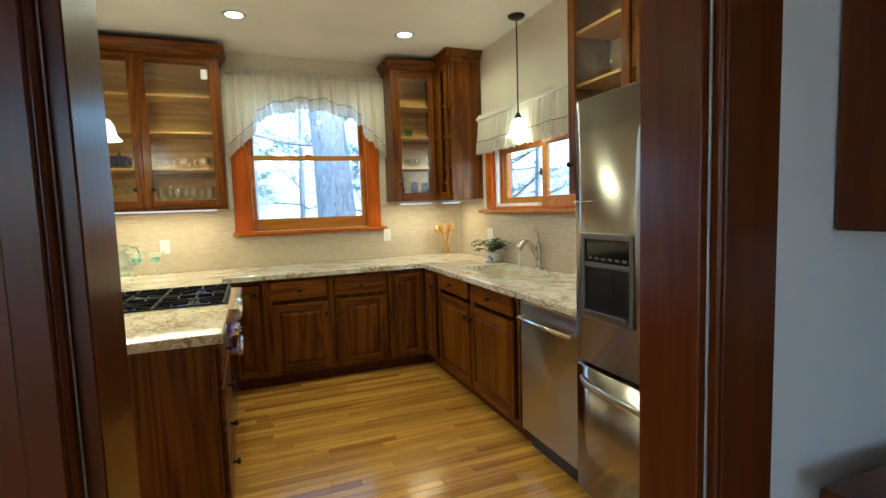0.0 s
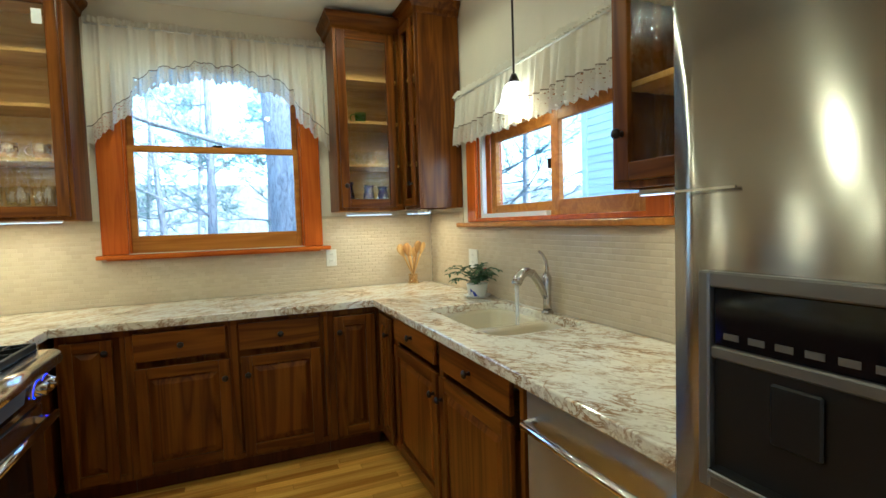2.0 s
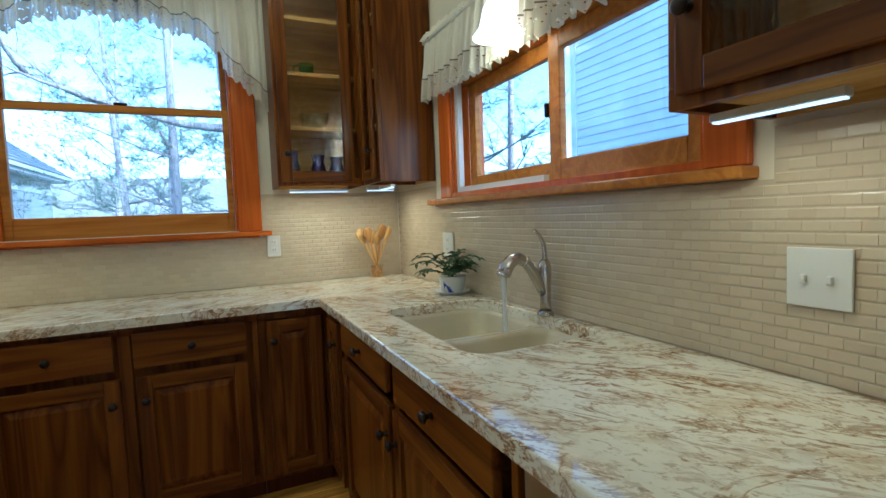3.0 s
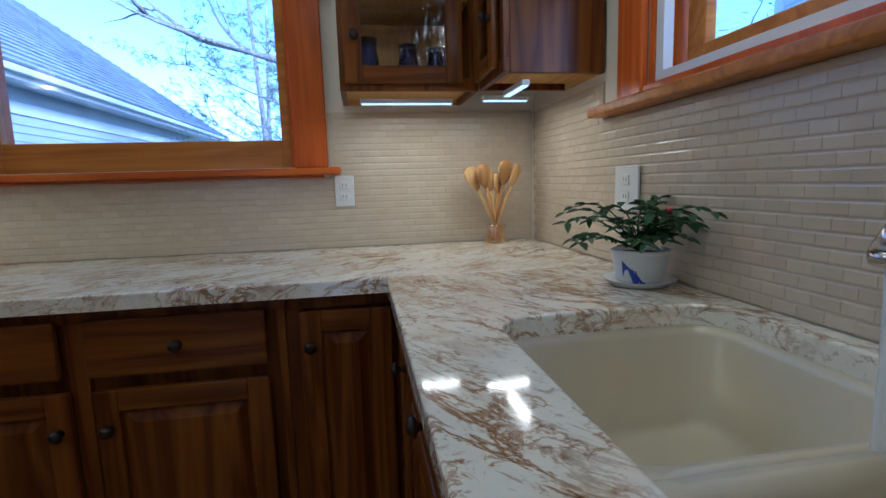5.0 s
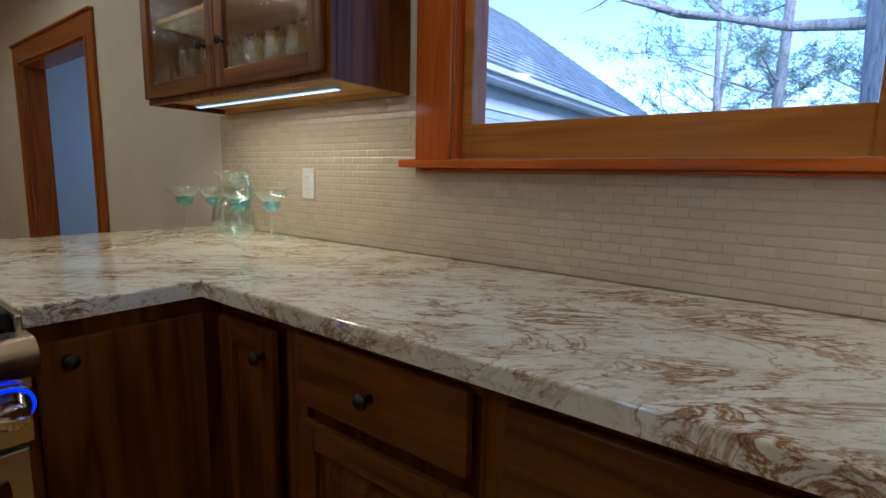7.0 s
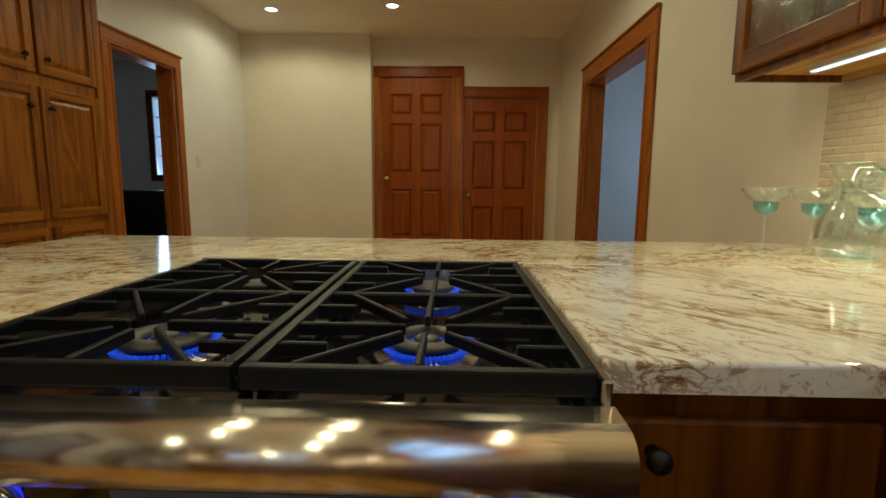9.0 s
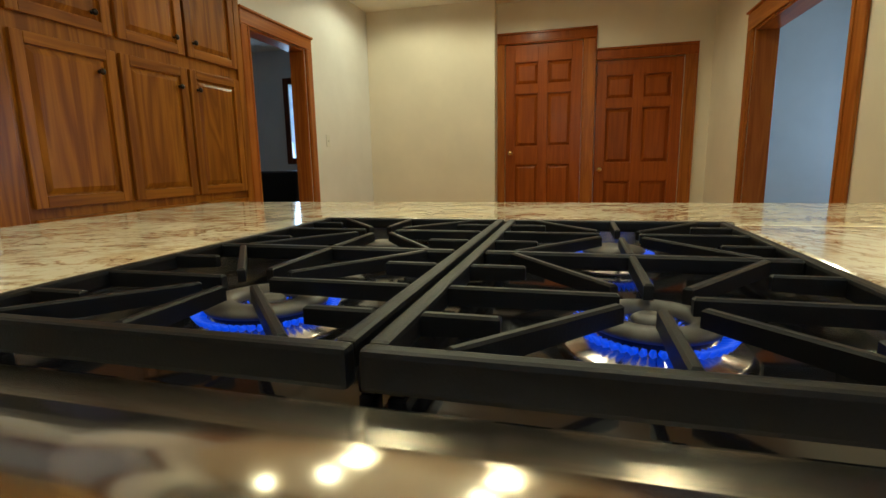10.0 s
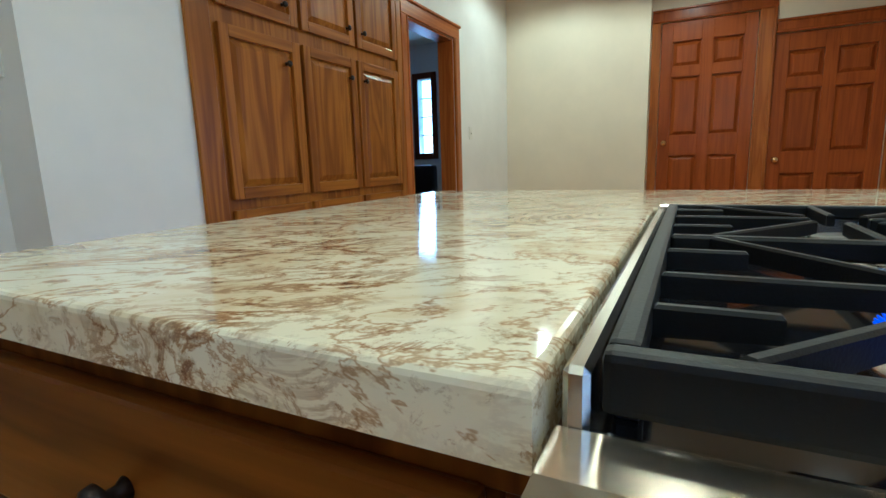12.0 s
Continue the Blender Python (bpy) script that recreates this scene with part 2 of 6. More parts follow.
STEEL_V = steel("brushed_steel_door", (0.39, 0.355, 0.30), 0.20, "z", 1.0)
LEDGE = steel("polished_ledge_steel", (0.88, 0.79, 0.64), 0.20, "y", 0.9)
STEEL = steel("brushed_steel", (0.62, 0.59, 0.52), 0.24, "y")
STEEL_DW = steel("satin_steel", (0.50, 0.50, 0.52), 0.34, "y")
CHROME = mat("polished_steel", (0.75, 0.73, 0.70), 0.09, 1.0)[0]
NICKEL = mat("brushed_nickel", (0.56, 0.53, 0.50), 0.22, 1.0)[0]
BRASS = mat("brass", (0.75, 0.55, 0.25), 0.2, 1.0)[0]
BRONZE = mat("oil_rubbed_bronze", (0.035, 0.026, 0.022), 0.38, 0.7)[0]


def iron():
    m, nt, b = mat("cast_iron", (0.006, 0.006, 0.0065), 0.45)
    b.inputs["Specular IOR Level"].default_value = 0.22
    bump(nt, b, noise_tex(nt, coords(nt, (1, 1, 1)), 400, 3), 0.35, 0.0006)
    return m


IRON = iron()
BURNERCAP = paint("burner_cap_enamel", (0.075, 0.066, 0.058), 0.45, 0.15)
BLACK = mat("black_enamel", (0.006, 0.006, 0.008), 0.08)[0]
BLACK_PLASTIC = mat("black_plastic", (0.012, 0.012, 0.013), 0.3)[0]
GREY_PLASTIC = mat("grey_trim", (0.20, 0.19, 0.18), 0.35, 0.6)[0]
WHITE = mat("white_plastic", (0.74, 0.73, 0.69), 0.35)[0]
SINKM = paint("biscuit_sink", (0.62, 0.545, 0.385), 0.25, 0.03)
SOIL = paint("potting_soil", (0.05, 0.03, 0.02), 0.95, 0.4)


def leaf_mat(name, lo, hi):
    m, nt, b = mat(name, lo, 0.4)
    g = nt.nodes.new("ShaderNodeNewGeometry")
    nt.links.new(ramp(nt, g.outputs["Random Per Island"], [(0, lo), (1, hi)]), b.inputs["Base Color"])
    return m


LEAF = leaf_mat("houseplant_leaf", (0.018, 0.055, 0.014), (0.05, 0.11, 0.03))
# Needle greens are paled to imitate overexposed haze outdoors.
NEEDLE = leaf_mat("pine_needles", (0.14, 0.20, 0.14), (0.22, 0.28, 0.20))


def thin_glass(name, tint, gloss=1.45, rough=0.02, seeded=0.0, bend=0.0, edge=4.5):
    m, nt, b = mat(name, tint, rough)
    through_ = nt.nodes.new("ShaderNodeBsdfRefraction" if bend else "ShaderNodeBsdfTransparent")
    through_.inputs["Color"].default_value = (*tint, 1)
    if bend:
        through_.inputs["IOR"].default_value = bend
        through_.inputs["Roughness"].default_value = 0.0
    shine = nt.nodes.new("ShaderNodeBsdfGlossy")
    shine.inputs["Color"].default_value = (1, 1, 1, 1)
    shine.inputs["Roughness"].default_value = rough
    lw = node(nt, "ShaderNodeLayerWeight", Blend=0.5)
    fr = nt.nodes.new("ShaderNodeMath")
    fr.operation = "POWER"
    fr.inputs[1].default_value = edge
    nt.links.new(lw.outputs["Facing"], fr.inputs[0])
    low = nt.nodes.new("ShaderNodeMapRange")
    low.inputs["To Min"].default_value = ((gloss - 1) / (gloss + 1)) ** 2
    low.inputs["To Max"].default_value = 0.8
    nt.links.new(fr.outputs[0], low.inputs["Value"])
    fr = low
    if seeded:
        n = noise_tex(nt, coords(nt, (1, 1, 0.5)), 38, 2, 0.5)
        bp = node(nt, "ShaderNodeBump", Strength=seeded, Distance=0.004)
        nt.links.new(n, bp.inputs["Height"])
        nt.links.new(bp.outputs[0], shine.inputs["Normal"])
        if bend:
            nt.links.new(bp.outputs[0], through_.inputs["Normal"])
    mix = nt.nodes.new("ShaderNodeMixShader")
    nt.links.new(fr.outputs[0], mix.inputs[0])
    nt.links.new(through_.outputs[0], mix.inputs[1])
    nt.links.new(shine.outputs[0], mix.inputs[2])
    nt.links.new(mix.outputs[0], nt.nodes["Material Output"].inputs[0])
    return m


PANE = thin_glass("window_glass", (1, 1, 1), 1.45, 0.0)
SEEDY = thin_glass("seedy_glass", (0.99, 0.98, 0.96), 1.5, 0.03, 1.0, 1.14)
CLEAR = thin_glass("clear_glass", (0.93, 0.975, 0.975), 1.9, edge=2.4)
TEAL = thin_glass("teal_glass", (0.60, 0.86, 0.90), 2.2, edge=2.4)
BLUEGLASS = thin_glass("cobalt_glass", (0.25, 0.33, 0.86), 1.7, edge=2.4)
GREENGLASS = thin_glass("green_glass", (0.50, 0.85, 0.45), 1.6)
SHELFGLASS = thin_glass("shelf_glass", (0.92, 0.96, 0.95), 3.4, edge=1.5)
GOLDGLASS = thin_glass("amber_glass", (0.97, 0.86, 0.62), 2.2, edge=2.0)
WATER, _, _b = mat("running_water", (0.90, 0.93, 0.96), 0.15)
_b.inputs["Alpha"].default_value = 0.42


def glow(name, colour, strength):
    m, nt, b = mat(name, colour, 0.5)
    b.inputs["Emission Color"].default_value = (*colour, 1)
    b.inputs["Emission Strength"].default_value = strength * LAMP
    return m


CAN_GLOW = glow("downlight_glow", (1.0, 0.93, 0.80), 14)
SHADE = glow("lit_frosted_shade", (1.0, 0.90, 0.72), 7.0)
LED_GLOW = glow("led_glow", (0.85, 0.93, 1.0), 4)
KNOB_GLOW = glow("blue_ring_glow", (0.04, 0.05, 1.0), 6)
FLAME = glow("gas_flame", (0.03, 0.10, 0.85), 0.9)
READOUT = glow("readout_glow", (0.08, 0.085, 0.09), 0.25)
BLUELED = glow("blue_led", (0.05, 0.1, 1.0), 4)


LUSTRE = mat("gold_lustre", (0.92, 0.74, 0.48), 0.10, 0.85)[0]


def cloth(name, base, holes=False, thin=0.35):
    m, nt, b = mat(name, base, 0.9)
    b.inputs["Sheen Weight"].default_value = 0.2
    tr = nt.nodes.new("ShaderNodeBsdfTranslucent")
    tr.inputs[0].default_value = (*base, 1)
    mix = nt.nodes.new("ShaderNodeMixShader")
    mix.inputs[0].default_value = thin
    nt.links.new(b.outputs[0], mix.inputs[1])
    nt.links.new(tr.outputs[0], mix.inputs[2])
    out = mix.outputs[0]
    n = noise_tex(nt, coords(nt, (1, 1, 1)), 500, 2)
    bump(nt, b, n, 0.2, 0.0005)
    if holes:
        vo = node(nt, "ShaderNodeTexVoronoi", Scale=95.0)
        nt.links.new(coords(nt, (1, 0.2, 1)), vo.inputs["Vector"])
        cut = nt.nodes.new("ShaderNodeMath")
        cut.operation = "LESS_THAN"
        cut.inputs[1].default_value = 0.23
        nt.links.new(vo.outputs["Distance"], cut.inputs[0])
        tp = nt.nodes.new("ShaderNodeBsdfTransparent")
        m2 = nt.nodes.new("ShaderNodeMixShader")
        nt.links.new(cut.outputs[0], m2.inputs[0])
        nt.links.new(out, m2.inputs[1])
        nt.links.new(tp.outputs[0], m2.inputs[2])
        out = m2.outputs[0]
    nt.links.new(out, nt.nodes["Material Output"].inputs[0])
    return m


CLOTH = cloth("cream_cotton", (0.88, 0.83, 0.71), thin=0.28)
LACE = cloth("eyelet_cotton", (0.84, 0.80, 0.70), True, 0.55)
STITCH = mat("brown_stitching", (0.24, 0.19, 0.14), 0.9)[0]


def bark_mat():
    m, nt, b = mat("tree_bark", (0.2, 0.17, 0.15), 0.95)
    v = coords(nt, (5, 5, 1.4))
    n = noise_tex(nt, v, 3.0, 6, 0.7, 1.2)
    # Bark tones are raised; the washed-out haze is put into the colour.
    nt.links.new(ramp(nt, n, [(0.35, (0.26, 0.24, 0.23)), (0.5, (0.46, 0.43, 0.41)), (0.7, (0.62, 0.60, 0.58))]), b.inputs["Base Color"])
    bump(nt, b, n, 1.0, 0.05)
    return m


BARK = bark_mat()
SIDING = paint("grey_siding_paint", (0.50, 0.54, 0.58), 0.6)
SIDING_W = paint("white_siding_paint", (0.72, 0.74, 0.76), 0.6)
TRIMW = paint("white_trim_paint", (0.78, 0.79, 0.80), 0.5)
SHINGLE = paint("grey_shingle", (0.33, 0.36, 0.40), 0.95, 0.3)
HEDGE = paint("far_woods", (0.30, 0.32, 0.30), 1.0, 0.3)
GROUND = paint("winter_lawn", (0.16, 0.17, 0.11), 1.0, 0.4)
DARKGLASS = mat("dark_window_glass", (0.03, 0.035, 0.04), 0.05)[0]
BLACKLEATHER = mat("black_leather", (0.012, 0.011, 0.011), 0.4)[0]


# ---- mesh helpers ----
def box(bm, x0, x1, y0, y1, z0, z1, b=0.0, seg=1):
    r = bmesh.ops.create_cube(bm, size=1.0)
    vs = r["verts"]
    for v in vs:
        v.co = Vector((x0 + (v.co.x + 0.5) * (x1 - x0), y0 + (v.co.y + 0.5) * (y1 - y0), z0 + (v.co.z + 0.5) * (z1 - z0)))
    if b:
        es = list({e for v in vs for e in v.link_edges})
        bmesh.ops.bevel(bm, geom=es, offset=b, segments=seg, affect="EDGES", profile=0.6)
    return bm


def boxes(rows, b=0.0, seg=1):
    bm = bmesh.new()
    for r in rows:
        box(bm, *r, b=b, seg=seg)
    return bm


def lathe(profile, n=24, centre=(0, 0), bm=None, axis="z"):
    bm = bm or bmesh.new()
    rings = []
    for r, z in profile:
        ring = []
        for i in range(n):
            a = 2 * math.pi * i / n
            p = (centre[0] + r * math.cos(a), centre[1] + r * math.sin(a), z)
            if axis == "y":
                p = (centre[0] + r * math.cos(a), z, centre[1] + r * math.sin(a))
            elif axis == "x":
                p = (z, centre[0] + r * math.cos(a), centre[1] + r * math.sin(a))
            ring.append(bm.verts.new(p))
        rings.append(ring)
    for a, c in zip(rings, rings[1:]):
        for i in range(n):
            f = bm.faces.new((a[i], a[(i + 1) % n], c[(i + 1) % n], c[i]))
            f.smooth = True
    for ring, (r, _) in ((rings[0], profile[0]), (rings[-1], profile[-1])):
        if r < 0.02:
            bm.faces.new(ring)
    bmesh.ops.recalc_face_normals(bm, faces=bm.faces)
    return bm


def tube(points, radius, n=8, bm=None, flat=1.0, cap=True):
    bm = bm or bmesh.new()
    pts = [Vector(p) for p in points]
    rings = []
    side = None
    for i, p in enumerate(pts):
        d = (pts[min(i + 1, len(pts) - 1)] - pts[max(i - 1, 0)]).normalized()
        if side is None:
            side = d.orthogonal().normalized()
        side = (side - d * side.dot(d)).normalized()
        up = d.cross(side)
        r = radius[i] if isinstance(radius, (list, tuple)) else radius
        rings.append([bm.verts.new(p + (side * math.cos(2 * math.pi * k / n) + up * math.sin(2 * math.pi * k / n) * flat) * r) for k in range(n)])
    for a, c in zip(rings, rings[1:]):
        for k in range(n):
            f = bm.faces.new((a[k], a[(k + 1) % n], c[(k + 1) % n], c[k]))
            f.smooth = True
    if cap:
        bm.faces.new(rings[0])
        bm.faces.new(rings[-1])
    return bm


def ob_from(name, bm, material, smooth=False):
    bmesh.ops.recalc_face_normals(bm, faces=bm.faces)
    me = bpy.data.meshes.new(name)
    if smooth:
        for f in bm.faces:
            f.smooth = True
    bm.to_mesh(me)
    bm.free()
    me.materials.append(material)
    return new(name, me)


def part(name, bm, material, parent, label="", at=None, smooth=False):
    o = ob_from(name, bm, material, smooth)
    o.parent = parent
    if at:
        o.location = at
    if label:
        tagged(o, label=label)
    if material in (CLEAR, SHELFGLASS, TEAL, BLUEGLASS, GREENGLASS, GOLDGLASS):
        o.visible_shadow = False
    return o


def share(name, me, parent, at, m=None):
    o = new(name, me)
    o.parent = parent
    if m is not None:
        o.matrix_basis = m
    else:
        o.location = at
    return o


def thing(name, label, category, at=(0, 0, 0), rz=0, group=""):
    e = new(name)
    e.empty_display_size = 0.1
    e.matrix_world = pose(*at, 0, 0, rz)
    return tagged(e, label=label, category=category, group=group)


def structure(name, bm, material, label=""):
    return tagged(ob_from(name, bm, material), label=label, kind="structure", category=name.split("_")[0])


def wall_with(name, axis, at, thick, a0, a1, z0, z1, holes, material, label):
    """A wall along an axis with rectangular openings (a0, a1, z0, z1) through it."""
    bm = bmesh.new()
    xs = sorted({a0, a1, *[h[0] for h in holes], *[h[1] for h in holes]})
    for p, q in zip(xs, xs[1:]):
        zs = [(z0, z1)]
        for h in holes:
            if h[0] <= p + 1e-6 and h[1] >= q - 1e-6:
                zs = [r for lo, hi in zs for r in ((lo, min(hi, h[2])), (max(lo, h[3]), hi)) if r[1] - r[0] > 1e-4]
        for lo, hi in zs:
            if axis == "x":
                box(bm, p, q, at, at + thick, lo, hi)
            else:
                box(bm, at, at + thick, p, q, lo, hi)
    bmesh.ops.remove_doubles(bm, verts=bm.verts, dist=1e-5)
    seen = {}
    for f in list(bm.faces):
        key = tuple(round(c, 4) for c in f.calc_center_median())
        seen.setdefault(key, []).append(f)
    dead = [f for fs in seen.values() if len(fs) > 1 for f in fs]
    if dead:
        bmesh.ops.delete(bm, geom=dead, context="FACES")
    return structure(name, bm, material, label)


# ---- large structure ----
WA = 4.73      # inner face of the wall with the large window
WB = 3.28      # inner face of the wall behind the sink
WF = -4.38     # far wall with the two doors
WS = 1.04      # wall with the pantry
W1 = (1.30, 2.335, 1.225, 2.44)
W2 = (2.58, 3.93, 1.375, 1.90)
DN = (-3.12, -1.62, 0.0, 2.01)
DS = (-2.77, -1.97, 0.0, 2.06)
PAN = (-1.85, -0.19, 0.0, 2.50)

wall_with("wall_north", "x", WA, 0.16, WF - 0.16, WB + 0.16, -0.6, CEIL, [W1, (DN[0], DN[1], 0.0, DN[3])], WALL, "cream painted plaster wall with a window over the worktop")
wall_with("wall_east", "y", WB, 0.16, 0.79, WA, 0.0, CEIL, [W2], WALL, "cream painted plaster wall behind the sink")
wall_with("wall_far", "y", WF - 0.16, 0.16, 0.8, WA, -0.6, CEIL, [(2.62, 3.46, 0.19, 2.31), (3.602, 4.47, 0.0, 2.08)], WALL, "cream painted wall with two panelled doors")
wall_with("wall_south", "x", WS - 0.14, 0.14, -4.2, 0.46, 0.0, CEIL, [(DS[0], DS[1], 0.0, DS[3]), (PAN[0], PAN[1], 0.0, PAN[3])], WALL_WHITE, "pale painted wall beside the built-in pantry")
structure("wall_chase", boxes([(WF, -4.2, 0.9, 2.53, 0, CEIL)]), WALL, "cream painted chimney chase")
structure("wall_return", boxes([(0.32, 0.46, 0.79, 0.90, 0, CEIL)]), WALL_WHITE, "short pale wall beside the kitchen doorway")
wall_with("wall_entry", "x", 0.66, 0.13, -0.5, WB + 0.16, 0.0, CEIL, [(1.118, 1.968, 0.0, 2.06)], WALL_WHITE, "pale wall round the kitchen doorway")
# The gap in the south side belongs to the added, unseen window.
structure("wall_dining", boxes([(-0.66, -0.5, -2.5, 0.79, 0, CEIL), (WB, WB + 0.16, -2.5, 0.66, 0, CEIL), (-0.66, -0.40, -2.66, -2.5, 0, CEIL), (0.80, WB + 0.16, -2.66, -2.5, 0, CEIL), (-0.40, 0.80, -2.66, -2.5, 0, 0.85), (-0.40, 0.80, -2.66, -2.5, 2.15, CEIL)]), WALL_WHITE, "pale walls of the dining room behind the doorway")
structure("wall_hall", boxes([(-5.5, -0.66, -2.1, -1.96, 0, CEIL), (-5.5, WF - 0.16, 0.9, 1.04, 0, CEIL), (-0.8, -0.66, -1.96, 0.9, 0, CEIL)]), WALL_WHITE, "pale walls of the room behind the pantry")
wall_with("wall_hall_end", "y", -5.64, 0.14, -2.1, 1.04, 0.0, CEIL, [(-0.83, -0.60, 1.15, 2.25)], WALL_WHITE, "pale wall with a narrow window behind the pantry")
wall_with("wall_study", "x", 7.4, 0.15, -5.2, -1.05, -0.6, CEIL, [(-4.35, -3.75, 0.8, 2.1)], WALL_BLUE, "grey-blue wall with a window in the room beyond")
structure("wall_study_side", boxes([(-5.35, -5.2, WA + 0.16, 7.55, -0.6, CEIL), (-1.2, -1.05, WA + 0.16, 7.4, -0.6, CEIL)]), WALL_BLUE, "grey-blue side walls of the room beyond")
structure("wall_closet", boxes([(-5.6, -5.5, 2.3, WA + 0.16, -0.6, CEIL), (-5.5, WF - 0.16, 2.2, 2.3, -0.6, CEIL)]), WALL_WHITE, "plain walls behind the panelled doors")
structure("ceiling", boxes([(-5.64, WB + 0.16, 0.66, WA + 0.16, CEIL, CEIL + 0.12), (-5.6, -1.05, WA + 0.16, 7.55, CEIL, CEIL + 0.12), (-5.64, WB + 0.16, -2.66, 0.66, CEIL, CEIL + 0.12)]), CEILING, "off-white painted ceiling with recessed downlights")
subfloor = structure("floor", boxes([(-5.64, WB + 0.16, -2.66, WA + 0.16, -0.12, -0.014), (-5.6, -1.05, WA + 0.16, 7.55, -0.12, -0.014)]), FLOOR, "honey-coloured oak strip floor")
structure("ground", boxes([(-1500, 1500, -1500, 1500, -0.95, -0.75)]), GROUND, "dull winter lawn reaching the horizon")
structure("foundation", boxes([(-5.4, WB + 0.1, -2.5, WA + 0.1, -0.76, -0.13), (-5.4, -1.1, WA + 0.1, 7.45, -0.76, -0.13)]), GROUT, "plain foundation under the house")


# ---- windows ----
def window_large():
    x0, x1, z0, z1 = W1
    e = tagged(thing("window_1", "varnished fir double-hung window with an orange-red casing", "window", (0, 0, 0)), kind="structure")
    y = WA
    part("side_casing", boxes([(1.163, x0, y - 0.022, y - 0.001, 1.222, 2.44)], 0.004), FIR, e)
    part("side_casing", boxes([(x1, 2.457, y - 0.022, y - 0.001, 1.222, 2.44)], 0.004), FIR, e)
    part("head_casing", boxes([(1.163, 2.457, y - 0.024, y - 0.001, 2.442, 2.56)], 0.004), FIR_X, e)
    part("window_sill", boxes([(1.14, 2.503, y - 0.078, y + 0.03, 1.196, 1.221)], 0.008, 3), FIR_X, e, "glossy orange-varnished sill")
    part("window_apron", boxes([(1.18, 2.44, y - 0.016, y - 0.008, 1.186, 1.195)], 0.002), FIR_X, e)
    part("jamb", boxes([(x0, x0 + 0.012, y, y + 0.16, z0, z1)]), FIR, e)
    part("jamb", boxes([(x1 - 0.012, x1, y, y + 0.16, z0, z1)]), FIR, e)
    part("jamb", boxes([(x0 + 0.012, x1 - 0.012, y, y + 0.16, z1 - 0.012, z1)]), FIR_X, e)
    a, c = x0 + 0.013, x1 - 0.013
    low = part("lower_sash", boxes([(a, 1.348, y + 0.025, y + 0.06, 1.225, 1.886), (2.288, c, y + 0.025, y + 0.06, 1.225, 1.886), (1.348, 2.288, y + 0.025, y + 0.06, 1.225, 1.33), (1.348, 2.288, y + 0.025, y + 0.06, 1.848, 1.886)], 0.003), SASH, e, "fir lower sash with a deep bottom rail")
    p = part("pane", boxes([(1.345, 2.291, y + 0.041, y + 0.045, 1.327, 1.851)]), PANE, low)
    p.visible_shadow = False
    up = part("upper_sash", boxes([(a, 1.348, y + 0.065, y + 0.10, 1.855, z1 - 0.013), (2.288, c, y + 0.065, y + 0.10, 1.855, z1 - 0.013), (1.348, 2.288, y + 0.065, y + 0.10, 1.855, 1.895), (1.348, 2.288, y + 0.065, y + 0.10, z1 - 0.06, z1 - 0.013)], 0.003), SASH, e)
    p = part("pane", boxes([(1.345, 2.291, y + 0.081, y + 0.085, 1.892, z1 - 0.057)]), PANE, up)
    p.visible_shadow = False
    part("sash_lock", boxes([(1.79, 1.85, y + 0.03, y + 0.055, 1.8865, 1.902)], 0.004), BRONZE, e)


def window_sliding():
    y0, y1, z0, z1 = W2
    e = tagged(thing("window_2", "varnished fir sliding window over the sink, orange-red casing", "window"), kind="structure")
    x = WB
    part("side_casing", boxes([(x - 0.022, x - 0.001, y1, y1 + 0.115, 1.352, 2.02)], 0.004), FIR, e)
    part("side_casing", boxes([(x - 0.022, x - 0.001, 2.47, y0, 1.352, 2.02)], 0.004), FIR, e)
    part("head_casing", boxes([(x - 0.022, x - 0.001, y0, y1, z1, 2.02)], 0.004), SASH, e)
    part("window_sill", boxes([(x - 0.06, x + 0.03, 2.46, 4.14, 1.322, 1.350)], 0.008, 3), SASH, e, "glossy orange-varnished sill")
    part("window_apron", boxes([(x - 0.016, x - 0.001, y0, y1, 1.352, z0)], 0.002), FIR, e)
    part("jamb", boxes([(x, x + 0.16, y1 - 0.02, y1, z0, z1)]), FIR, e)
    part("jamb", boxes([(x, x + 0.16, y0, y0 + 0.02, z0, z1)]), FIR, e)
    part("jamb_liner", boxes([(x + 0.005, x + 0.03, y1 - 0.05, y1 - 0.021, z0, z1 - 0.02)]), TRIMW, e, "white vinyl track")
    part("track", boxes([(x + 0.002, x + 0.028, 3.222, y1 - 0.05, z0, z0 + 0.024)]), TRIMW, e, "white vinyl track")
    part("jamb", boxes([(x, x + 0.16, y0 + 0.02, y1 - 0.02, z1 - 0.02, z1)]), SASH, e)

    def sash(a, c, d, name, near=0.06):
        s = part(name, boxes([(x + d, x + d + 0.03, a, a + near, z0, z1 - 0.02), (x + d, x + d + 0.03, c - 0.06, c, z0, z1 - 0.02), (x + d, x + d + 0.03, a + near, c - 0.06, z0, z0 + 0.072), (x + d, x + d + 0.03, a + near, c - 0.06, z1 - 0.08, z1 - 0.02)], 0.003), SASH, e)
        p = part("pane", boxes([(x + d + 0.012, x + d + 0.016, a + near - 0.003, c - 0.057, z0 + 0.069, z1 - 0.077)]), PANE, s)
        p.visible_shadow = False
    sash(3.212, 3.88, 0.065, "fixed_sash", 0.03)
    sash(y0 + 0.02, 3.22, 0.03, "sliding_sash")
    part("latch", boxes([(x + 0.018, x + 0.04, 3.2205, 3.234, 1.60, 1.65)], 0.004), BRONZE, e)


window_large()
window_sliding()


